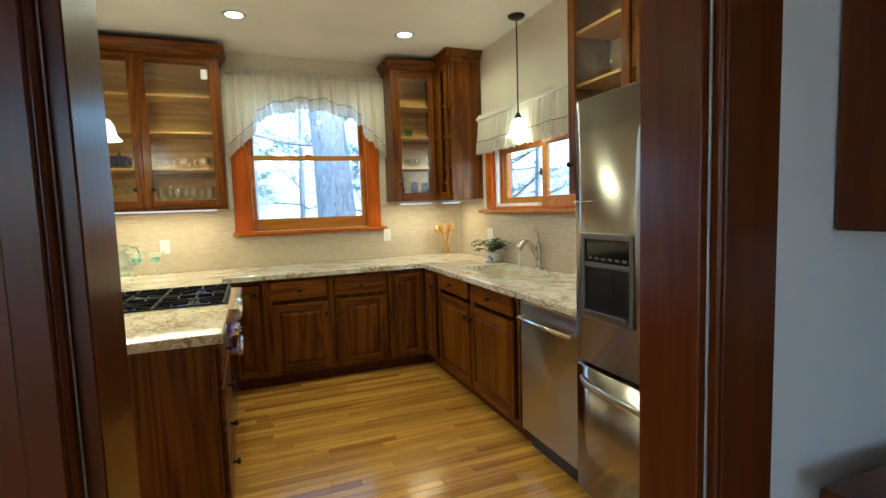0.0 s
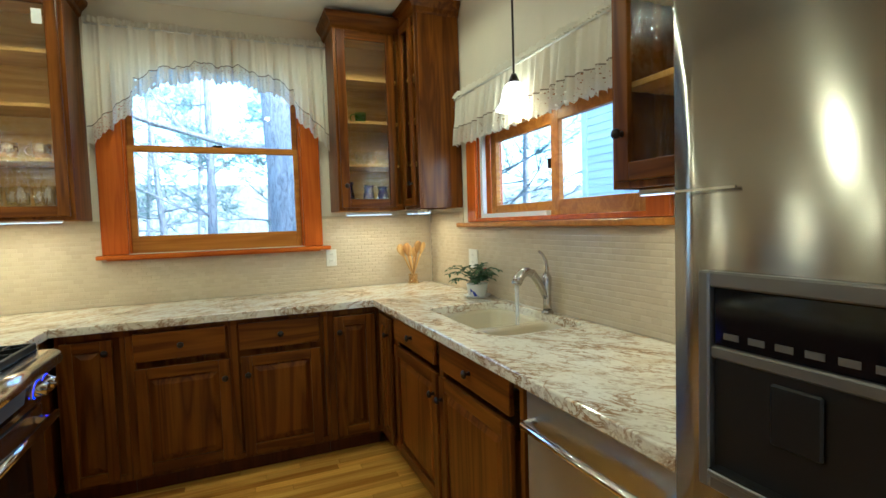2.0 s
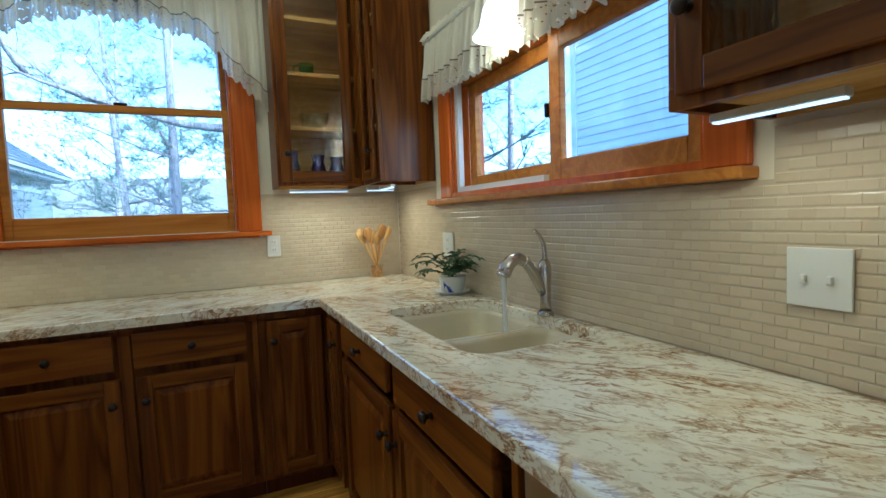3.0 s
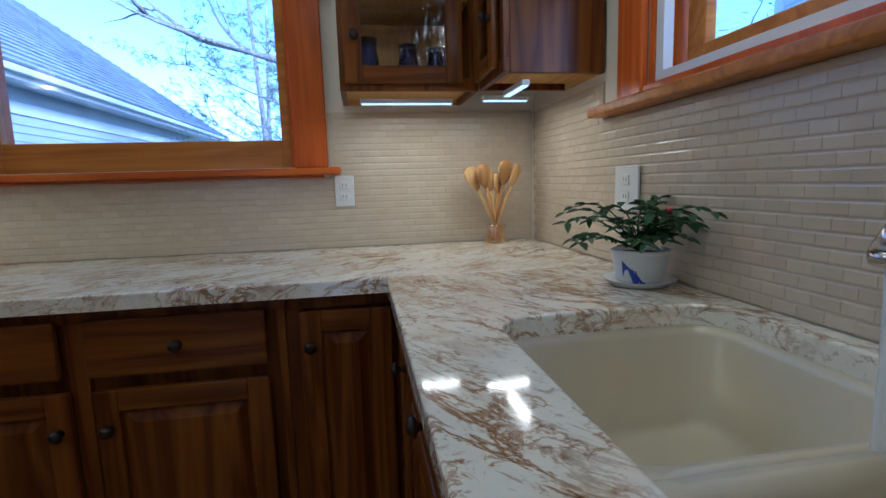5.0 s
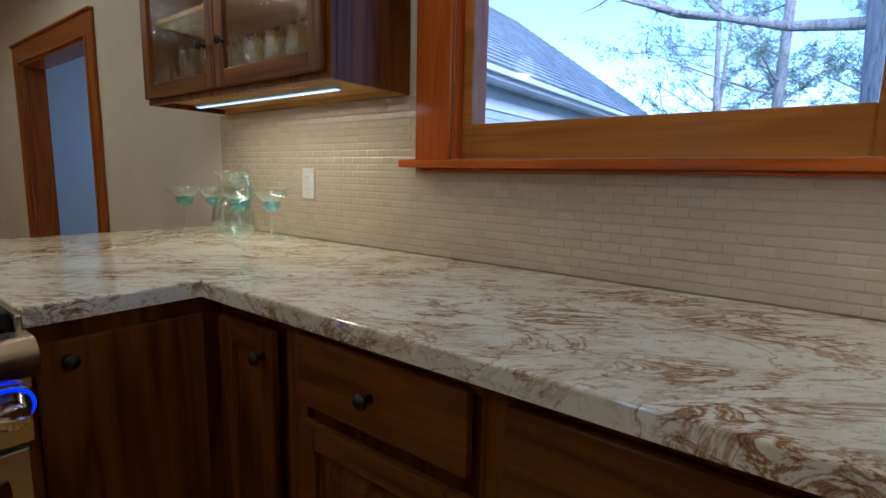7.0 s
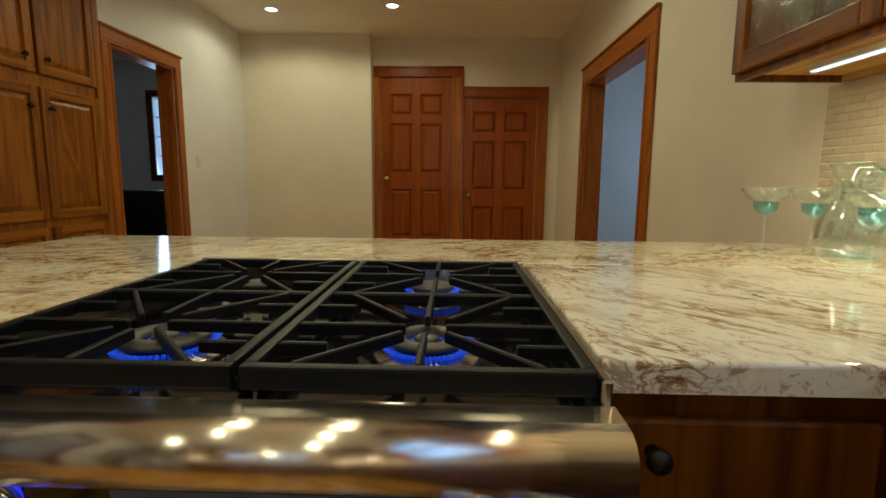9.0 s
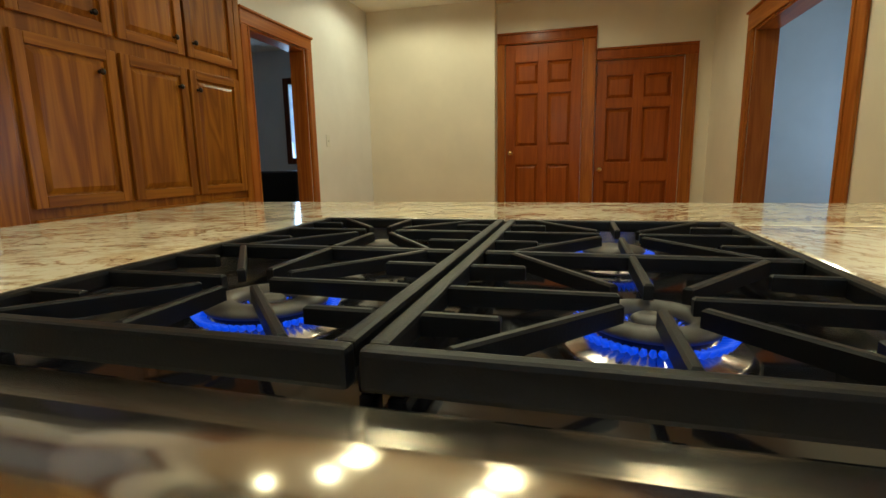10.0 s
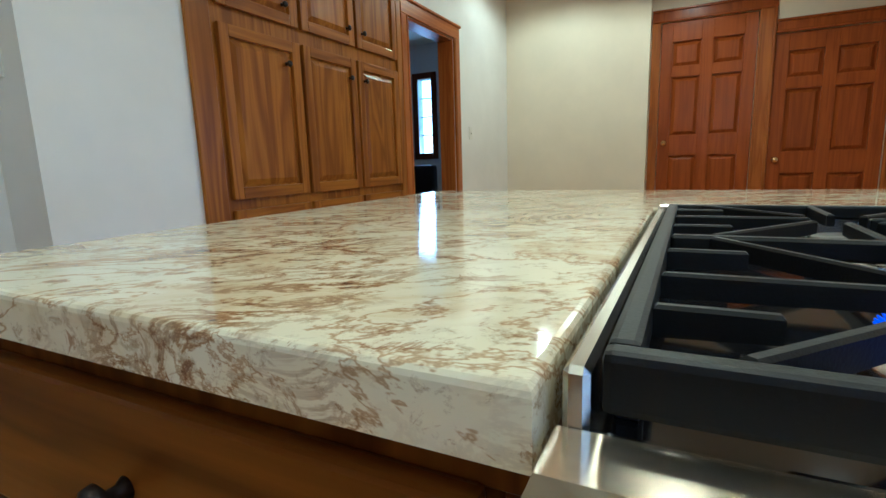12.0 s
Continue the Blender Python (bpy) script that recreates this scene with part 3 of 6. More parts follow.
def plain_window(name, x0, x1, z0, z1, y):
    e = tagged(thing(name, "narrow window with stained casing and corner blocks", "window"), kind="structure")
    part("side_casing", boxes([(x0 - 0.12, x0, y - 0.02, y - 0.001, z0 - 0.1, z1)], 0.004), CASING, e)
    part("side_casing", boxes([(x1, x1 + 0.12, y - 0.02, y - 0.001, z0 - 0.1, z1)], 0.004), CASING, e)
    part("head_casing", boxes([(x0, x1, y - 0.02, y - 0.001, z1, z1 + 0.12)], 0.004), CASING_X, e)
    for c in (x0 - 0.06, x1 + 0.06):
        k = part("corner_block", boxes([(c - 0.068, c + 0.068, y - 0.03, y - 0.001, z1 - 0.002, z1 + 0.134)], 0.006), CASING, e)
        part("rosette", lathe([(0.045, y - 0.034), (0.045, y - 0.030), (0.0001, y - 0.042)][::-1], 20, (c, z1 + 0.066), axis="y"), CASING, k)
    part("window_frame", boxes([(x0, x0 + 0.04, y + 0.03, y + 0.07, z0, z1), (x1 - 0.04, x1, y + 0.03, y + 0.07, z0, z1), (x0 + 0.04, x1 - 0.04, y + 0.03, y + 0.07, z0, z0 + 0.05), (x0 + 0.04, x1 - 0.04, y + 0.03, y + 0.07, z1 - 0.05, z1), (x0 + 0.04, x1 - 0.04, y + 0.03, y + 0.07, (z0 + z1) / 2 - 0.02, (z0 + z1) / 2 + 0.02)], 0.003), TRIMW, e)
    p = part("pane", boxes([(x0 + 0.04, x1 - 0.04, y + 0.048, y + 0.052, z0 + 0.05, z1 - 0.05)]), PANE, e)
    p.visible_shadow = False


plain_window("window_3", -4.35, -3.75, 0.8, 2.1, 7.4)


def side_window(name, axis_x, y0, y1, z0, z1):
    e = tagged(thing(name, "narrow casement window with dark stained casing", "window"), kind="structure")
    x = axis_x
    part("side_casing", boxes([(x, x + 0.02, y0 - 0.09, y0, z0 - 0.09, z1 + 0.09)], 0.004), DARKWOOD, e)
    part("side_casing", boxes([(x, x + 0.02, y1, y1 + 0.09, z0 - 0.09, z1 + 0.09)], 0.004), DARKWOOD, e)
    part("head_casing", boxes([(x, x + 0.02, y0, y1, z1, z1 + 0.09)], 0.004), DARKWOOD, e)
    part("window_sill", boxes([(x, x + 0.04, y0, y1, z0 - 0.09, z0)], 0.004), DARKWOOD, e)
    for k in range(1, 4):
        z = z0 + (z1 - z0) * k / 4
        part("glazing_bar", boxes([(x - 0.09, x - 0.07, y0, y1, z - 0.008, z + 0.008)]), TRIMW, e)
    p = part("pane", boxes([(x - 0.082, x - 0.078, y0, y1, z0, z1)]), PANE, e)
    p.visible_shadow = False


side_window("window_4", -5.499, -0.83, -0.60, 1.15, 2.25)
# Unseen window, added only to go with the dining room fill lamp.
e = tagged(thing("unseen_window", "plain white-framed window, added unseen for the dining room fill lamp", "window"), kind="structure")
for x in (-0.40, 0.76):
    part("window_frame", boxes([(x, x + 0.04, -2.60, -2.55, 0.85, 2.15)]), TRIMW, e)
p = part("pane", boxes([(-0.36, 0.76, -2.582, -2.578, 0.85, 2.15)]), PANE, e)
p.visible_shadow = False


# ---- doorways and doors ----
def doorway(name, x0, x1, top, y, depth, wood_v, wood_h, width, facing, label):
    """Casing on the face at y (facing -1 or 1 along y), and a lined opening depth deep behind it."""
    e = tagged(thing(name, label, "doorway"), kind="structure")
    o = facing * 0.021
    ya, yb = sorted((y + facing * 0.001, y + o))
    for a, c in ((x0 - width, x0), (x1, x1 + width)):
        part("side_casing", boxes([(a, c, ya, yb, 0, top)], 0.004), wood_v, e)
        inner = (a + width * 0.72, c - 0.006) if c == x0 else (a + 0.006, a + width * 0.28)
        yc, yd = sorted((y + facing * 0.0215, y + facing * 0.027))
        part("bead", boxes([(*inner, yc, yd, 0, top)], 0.002), wood_v, e)
    part("head_casing", boxes([(x0 - width, x1 + width, ya, yb, top, top + width)], 0.004), wood_h, e)
    yc, yd = sorted((y + facing * 0.001, y + facing * 0.036))
    part("head_cap", boxes([(x0 - width - 0.01, x1 + width + 0.01, yc, yd, top + width, top + width + 0.02)], 0.005), wood_h, e)
    ye, yf = sorted((y, y - facing * depth))
    part("jamb", boxes([(x0, x0 + 0.018, ye, yf, 0, top)], 0.002), wood_v, e)
    part("jamb", boxes([(x1 - 0.018, x1, ye, yf, 0, top)], 0.002), wood_v, e)
    part("jamb", boxes([(x0 + 0.018, x1 - 0.018, ye, yf, top - 0.018, top)], 0.002), wood_h, e)
    return e


doorway("doorway_north", DN[0], DN[1], DN[3], WA, 0.16, CASING, CASING_X, 0.135, -1, "stained oak casing of the opening to the grey-blue room")
doorway("doorway_south", DS[0], DS[1], DS[3], WS, 0.14, CASING, CASING_X, 0.10, 1, "stained oak casing of the narrow doorway beside the pantry")
e = doorway("doorway_entry", 1.118, 1.968, 2.06, 0.66, 0.13, DARKWOOD, DARKWOOD, 0.135, -1, "dark red mahogany casing of the kitchen doorway")
for a, c in ((0.983, 1.118), (1.968, 2.103)):
    part("side_casing", boxes([(a, c, 0.791, 0.811, 0, 2.06)], 0.004), DARKWOOD, e)
part("head_casing", boxes([(0.99, 2.11, 0.791, 0.811, 2.06, 2.19)], 0.004), DARKWOOD, e)


def panel_door(name, y0, y1, z0, z1, x, label, wl, wr):
    """A six-panel door in a cased frame on the far wall, facing +x."""
    e = tagged(thing(name, label, "door"), kind="structure")
    if wl > 0:
        part("side_casing", boxes([(x + 0.001, x + 0.022, y0 - wl, y0, z0 - 0.02, z1)], 0.004), CASING, e)
    part("side_casing", boxes([(x + 0.001, x + 0.022, y1, y1 + wr, z0 - 0.02, z1)], 0.004), CASING, e)
    part("casing_bead", boxes([(x + 0.0225, x + 0.030, y1 + 0.006, y1 + 0.022, z0 - 0.02, z1)], 0.003), CASING, e)
    part("casing_bead", boxes([(x + 0.0225, x + 0.034, y1 + wr - 0.03, y1 + wr - 0.004, z0 - 0.02, z1)], 0.004), CASING, e)
    part("head_casing", boxes([(x + 0.001, x + 0.022, y0 - wl, y1 + wr, z1, z1 + 0.10)], 0.004), DOORWOOD, e)
    part("head_bead", boxes([(x + 0.0225, x + 0.030, y0 - wl, y1 + wr, z1 + 0.008, z1 + 0.024)], 0.003), DOORWOOD, e)
    part("head_cap", boxes([(x + 0.001, x + 0.036, y0 - wl, y1 + wr, z1 + 0.10, z1 + 0.122)], 0.005), DOORWOOD, e)
    W, H = y1 - y0, z1 - z0
    leaf_x = x - 0.045
    leaf = part("leaf", boxes([(leaf_x, leaf_x + 0.006, y0 + 0.003, y1 - 0.003, z0, z1)]), DOORWOOD, e)
    st, mid = 0.11, 0.10
    ys = (y0 + 0.003, y0 + st, (y0 + y1) / 2 - mid / 2, (y0 + y1) / 2 + mid / 2, y1 - st, y1 - 0.003)
    zs = [z0, z0 + 0.22, z0 + 0.80, z0 + 1.0, z0 + 1.58, z0 + 1.68, z0 + 1.92, z1 - 0.003]
    X0, X1 = leaf_x + 0.006, leaf_x + 0.034
    rows = [(X0, X1, ys[a], ys[a + 1], zs[0], zs[7]) for a in (0, 2, 4)]
    rows += [(X0, X1, ys[a], ys[a + 1], zs[k], zs[k + 1]) for a in (1, 3) for k in (0, 2, 4, 6)]
    part("frame", boxes(rows, 0.0025), DOORWOOD, leaf)
    for a in (1, 3):
        for k in (1, 3, 5):
            bm = bmesh.new()
            box(bm, X0, X0 + 0.020, ys[a] + 0.012, ys[a + 1] - 0.012, zs[k] + 0.012, zs[k + 1] - 0.012)
            for v in bm.verts:
                if v.co.x > X0 + 0.01:
                    v.co.y += 0.03 if v.co.y < (ys[a] + ys[a + 1]) / 2 else -0.03
                    v.co.z += 0.03 if v.co.z < (zs[k] + zs[k + 1]) / 2 else -0.03
            part("panel", bm, DOORWOOD, leaf)
    kz, ky = z0 + 0.93, y0 + 0.065
    part("door_knob", lathe([(0.0001, X1), (0.030, X1), (0.030, X1 + 0.006), (0.011, X1 + 0.010), (0.011, X1 + 0.03), (0.026, X1 + 0.04), (0.029, X1 + 0.052), (0.020, X1 + 0.064), (0.0001, X1 + 0.067)], 20, (ky, kz), axis="x"), BRASS, e, "small polished brass knob")
    return e


panel_door("door_1", 2.62, 3.46, 0.20, 2.31, WF, "closed red-brown six-panel fir door up one step", 0.085, 0.14)
panel_door("door_2", 3.602, 4.47, 0.0, 2.08, WF, "closed red-brown six-panel fir door by the doorway", 0.0, 0.125)
structure("step", boxes([(WF - 0.16, WF - 0.02, 2.625, 3.455, 0.0, 0.185)]), CASING, "stained oak step under the raised door")
structure("baseboard", boxes([(-4.184, DS[0] - 0.11, WS, WS + 0.016, 0, 0.14), (-4.2, -4.184, WS, 2.53, 0, 0.14), (-1.48, -0.08, WA - 0.016, WA, 0, 0.14), (-0.12, 0.42, WS, WS + 0.016, 0, 0.14), (2.12, WB, 0.644, 0.66, 0, 0.14)], 0.003), CASING_X, "stained oak baseboard")


# ---- kitchen cabinets ----
def frame_door(e, x0, x1, z0, z1, y, mv, mh, glass=False, knob=None, name="door", thick=0.02, knob_r=0.016):
    """A framed door on the plane y, facing -y, with a raised panel or a pane."""
    s = 0.055 if x1 - x0 > 0.24 else 0.05
    if glass:
        d = part(name, boxes([(x0 + s - 0.004, x1 - s + 0.004, y - 0.012, y - 0.008, z0 + s - 0.004, z1 - s + 0.004)]), SEEDY, e, "glazed oak door with a seeded pane")
        d.visible_shadow = False
        d.visible_shadow = False
    else:
        d = part(name, boxes([(x0 + s, x1 - s, y - 0.006, y - 0.002, z0 + s, z1 - s)]), mv, e)
        bm = bmesh.new()
        a, b_, c, f = x0 + s + 0.008, x1 - s - 0.008, z0 + s + 0.008, z1 - s - 0.008
        box(bm, a, b_, y - 0.017, y - 0.006, c, f)
        for v in bm.verts:
            if v.co.y < y - 0.01:
                v.co.x += 0.028 if v.co.x < (a + b_) / 2 else -0.028
                v.co.z += 0.028 if v.co.z < (c + f) / 2 else -0.028
        part("panel", bm, mv, d)
    part("stile", boxes([(x0, x0 + s, y - thick, y, z0, z1)], 0.004, 2), mv, d)
    part("stile", boxes([(x1 - s, x1, y - thick, y, z0, z1)], 0.004, 2), mv, d)
    part("rail", boxes([(x0 + s, x1 - s, y - thick, y - 0.0005, z0, z0 + s)], 0.004, 2), mh, d)
    part("rail", boxes([(x0 + s, x1 - s, y - thick, y - 0.0005, z1 - s, z1)], 0.004, 2), mh, d)
    if knob:
        kx, kz = knob
        part("knob", knob_mesh(kx, kz, y - thick, knob_r), BRONZE, d, "dark bronze knob")
    return d


def knob_mesh(x, z, y, r=0.016):
    return lathe([(0.0001, y), (r * 0.62, y), (r * 0.38, y - 0.006), (r * 0.38, y - 0.014), (r, y - 0.020), (r * 0.94, y - 0.027), (r * 0.5, y - 0.032), (0.0001, y - 0.033)], 16, (x, z), axis="y")


def drawer(e, x0, x1, z0, z1, y, m, knob=True):
    d = part("drawer_front", boxes([(x0, x1, y - 0.02, y, z0, z1)], 0.005, 2), m, e)
    if knob:
        part("knob", knob_mesh((x0 + x1) / 2, (z0 + z1) / 2, y - 0.02), BRONZE, d, "dark bronze knob")


def base_cabinet(at, rz, w, label, fronts, depth=0.60, stiles=(), high=0.872):
    """A base cabinet: local x along its front, y into it, z up."""
    e = thing("base_cabinet", label, "cabinet", at, rz, "fitted kitchen base cabinets")
    part("body", boxes([(0.0, w, 0.019, depth, 0.10, high)]), OAK, e)
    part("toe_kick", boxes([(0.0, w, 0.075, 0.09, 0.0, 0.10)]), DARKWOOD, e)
    rows = [(0.0, w, 0.0, 0.0185, 0.835, 0.872), (0.0, w, 0.0, 0.0185, 0.10, 0.135)]
    cuts = [0.0, *[s for s in stiles], w]
    for s in cuts:
        a = min(max(s - 0.022, 0.0), w - 0.022)
        rows.append((a, min(a + 0.044, w), 0.0004, 0.0185, 0.135, 0.835))
    part("face_frame", boxes(rows, 0.0015), OAK, e)
    for f in fronts:
        if f[0] == "door":
            frame_door(e, f[1], f[2], f[3], f[4], -0.001, OAK, OAK_X, knob=f[5])
        else:
            drawer(e, f[1], f[2], f[3], f[4], -0.001, OAK_X)
    return e


FA = 4.09
FB = 2.67
base_cabinet((1.075, FA, 0), 0, 0.285, "stained oak base cabinet with one narrow door beside the range", [("door", 0.02, 0.235, 0.12, 0.83, (0.205, 0.77))])
base_cabinet((1.361, FA, 0), 0, 0.998, "stained oak base cabinet with two drawers over two doors", [("drawer", 0.035, 0.46, 0.70, 0.845), ("drawer", 0.525, 0.95, 0.70, 0.845), ("door", 0.035, 0.475, 0.12, 0.665, (0.448, 0.567)), ("door", 0.53, 0.95, 0.12, 0.665, (0.562, 0.567))], stiles=(0.495,))
base_cabinet((2.36, FA, 0), 0, 0.31, "stained oak corner base cabinet with a narrow door", [("door", 0.035, 0.275, 0.12, 0.83, (0.062, 0.74))])
base_cabinet((FB, 4.088, 0), -90, 0.33, "stained oak corner base cabinet with a very narrow door", [("door", 0.06, 0.27, 0.12, 0.83, (0.24, 0.74))], 0.58)
base_cabinet((FB, 3.757, 0), -90, 1.27, "stained oak sink base cabinet with two false drawers over two doors", [("drawer", 0.02, 0.59, 0.745, 0.865), ("drawer", 0.66, 1.22, 0.745, 0.865), ("door", 0.02, 0.61, 0.13, 0.715, (0.582, 0.62)), ("door", 0.64, 1.22, 0.13, 0.715, (0.668, 0.62))], 0.60, stiles=(0.625,), high=0.655)
base_cabinet((1.12, 2.25, 0), 90, 0.64, "stained oak peninsula cabinet with a stack of drawers", [("drawer", 0.03, 0.61, 0.69, 0.84), ("drawer", 0.03, 0.61, 0.50, 0.67), ("drawer", 0.03, 0.61, 0.31, 0.48), ("drawer", 0.03, 0.61, 0.12, 0.29)], 0.70)
e = thing("peninsula_back", "stained oak panelled back of the peninsula under the granite", "cabinet", (0, 0, 0))
part("panel", boxes([(0.12, 0.40, 2.255, WA - 0.004, 0.10, 0.872)], 0.002), OAK, e)
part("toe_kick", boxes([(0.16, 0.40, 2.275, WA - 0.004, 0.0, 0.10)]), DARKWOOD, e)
e = thing("corner_cabinet", "stained oak blind cabinet between the range and the window wall", "cabinet", (0, 0, 0))
part("body", boxes([(0.402, 1.03, 3.715, WA - 0.004, 0.10, 0.872)], 0.001), OAK, e)
part("door", boxes([(1.031, 1.05, 3.73, 4.06, 0.12, 0.83)], 0.004), OAK, e)
part("knob", lathe([(0.0001, 1.05), (0.010, 1.05), (0.006, 1.056), (0.006, 1.064), (0.016, 1.07), (0.015, 1.078), (0.0001, 1.083)], 16, (3.78, 0.79), axis="x"), BRONZE, e, "dark bronze knob")
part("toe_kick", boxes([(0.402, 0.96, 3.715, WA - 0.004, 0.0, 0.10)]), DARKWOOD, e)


def glazed_cabinet(at, rz, w, depth, z0, z1, doors, shelves, label, crown=True, top=CEIL - 0.045, left_side=True, right_side=True):
    """A wall cabinet with glazed doors: local x along the front, y into the wall."""
    e = thing("wall_cabinet", label, "cabinet", at, rz, "glazed oak wall cabinets")
    t = 0.018
    part("side", boxes([(0, t, 0.02, depth, z0, z1)], 0.001), OAK, e)
    part("side", boxes([(w - t, w, 0.02, depth, z0, z1)], 0.001), OAK, e)
    part("back", boxes([(t, w - t, depth - 0.008, depth, z0, z1)]), OAK_IN, e)
    part("top", boxes([(t, w - t, 0.02, depth - 0.008, z1 - t, z1)]), OAK_IN, e)
    part("bottom", boxes([(t, w - t, 0.02, depth - 0.008, z0 + 0.02, z0 + 0.02 + t)]), OAK_IN, e)
    rows = [(0, w, 0, 0.0195, z0, z0 + 0.04), (0, w, 0, 0.0195, z1 - 0.05, z1), (0, 0.03, 0.0004, 0.0195, z0 + 0.04, z1 - 0.05), (w - 0.03, w, 0.0004, 0.0195, z0 + 0.04, z1 - 0.05)]
    part("face_frame", boxes(rows, 0.0015), OAK, e)
    for s in shelves:
        part("shelf", boxes([(t + 0.001, w - t - 0.001, 0.03, depth - 0.009, s, s + 0.018)], 0.002), OAK_IN, e, "oak shelf")
    for a, c, k in doors:
        frame_door(e, a, c, z0 + 0.02, z1 - 0.02, -0.001, OAK, OAK_X, True, knob=(k, z0 + 0.16))
    if crown:
        bm = bmesh.new()
        x0, x1 = (-0.0 if not left_side else -0.045), (w if not right_side else w + 0.045)
        prof = ((0.0, 0.0), (0.012, 0.012), (0.018, 0.035), (0.045, 0.07), (0.05, 0.09))
        rings = []
        for o, h in prof:
            pts = ((-(o if left_side else 0), depth), (-(o if left_side else 0), -o), (w + (o if right_side else 0), -o), (w + (o if right_side else 0), depth))
            rings.append([bm.verts.new((px, py, z1 - 0.005 + h)) for px, py in pts])
        for p, q in zip(rings, rings[1:]):
            for i in range(4):
                bm.faces.new((p[i], p[(i + 1) % 4], q[(i + 1) % 4], q[i]))
        bm.faces.new(rings[0])
        bm.faces.new(rings[-1])
        part("crown", bm, OAK_X, e, "stained oak crown moulding")
    return e


glazed_cabinet((0.0, 4.40, 0), 0, 1.125, 0.324, 1.43, 2.61, [(0.015, 0.558, 0.50), (0.562, 1.105, 0.62)], (1.74, 2.02, 2.30), "stained oak wall cabinet with two glazed doors beside the window")
glazed_cabinet((2.524, 4.42, 0), 0, 0.45, 0.304, 1.45, 2.62, [(0.018, 0.395, 0.05)], (1.74, 2.02, 2.30), "tall stained oak corner cabinet with one glazed door", right_side=False)
glazed_cabinet((2.975, 4.418, 0), -90, 0.278, 0.299, 1.45, 2.66, [(0.02, 0.235, 0.215)], (1.74, 2.02, 2.30), "tall narrow stained oak corner cabinet with a glazed door", left_side=False)
glazed_cabinet((2.98, 2.435, 0), -90, 0.55, 0.294, 1.44, 2.62, [(0.03, 0.50, 0.06)], (1.74, 2.02, 2.30), "stained oak wall cabinet with a seeded-glass door by the refrigerator", right_side=False)
glazed_cabinet((2.98, 1.883, 0), -90, 0.92, 0.294, 1.90, 2.62, [(0.02, 0.455, 0.42), (0.463, 0.90, 0.50)], (2.24,), "stained oak cabinet with two glazed doors above the refrigerator", left_side=False)


def led_bar(a, b, c, turned):
    e = thing("light_bar", "slim white lit bar under a wall cabinet", "light", group="under-cabinet light bars")
    f = 0.012
    r = (c - f, c + f, a, b, 1.422, 1.438) if turned else (a, b, c - f, c + f, 1.422, 1.438)
    part("housing", boxes([r], 0.002), WHITE, e)
    r = (c - f + 0.003, c + f - 0.003, a + 0.005, b - 0.005, 1.419, 1.4218) if turned else (a + 0.005, b - 0.005, c - f + 0.003, c + f - 0.003, 1.419, 1.4218)
    part("diffuser", boxes([r]), LED_GLOW, e, "glowing white diffuser")


for row in LEDS:
    led_bar(*row)


# ---- worktops ----
def edge_poly(name, outline, z0, z1, label, stone, b=0.006):
    bm = bmesh.new()
    vs = [bm.verts.new((x, y, z1)) for x, y in outline]
    f = bm.faces.new(vs)
    if f.normal.z < 0:
        f.normal_flip()
    r = bmesh.ops.extrude_face_region(bm, geom=[f])
    for v in r["geom"]:
        if isinstance(v, bmesh.types.BMVert):
            v.co.z = z0
    bmesh.ops.recalc_face_normals(bm, faces=bm.faces)
    top = [e for e in bm.edges if all(abs(v.co.z - z1) < 1e-5 for v in e.verts)]
    bmesh.ops.bevel(bm, geom=top, offset=b, segments=3, affect="EDGES", profile=0.5)
    return tagged(ob_from(name, bm, stone), label=label, category="worktop")


SINK = (2.790, 3.222, 2.86, 3.60)


def rounded(x0, x1, y0, y1, r, n=5):
    pts = []
    for cx, cy, a0 in ((x1 - r, y1 - r, 0), (x0 + r, y1 - r, 90), (x0 + r, y0 + r, 180), (x1 - r, y0 + r, 270)):
        for k in range(n + 1):
            a = radians(a0 + 90 * k / n)
            pts.append((cx + r * math.cos(a), cy + r * math.sin(a)))
    return pts


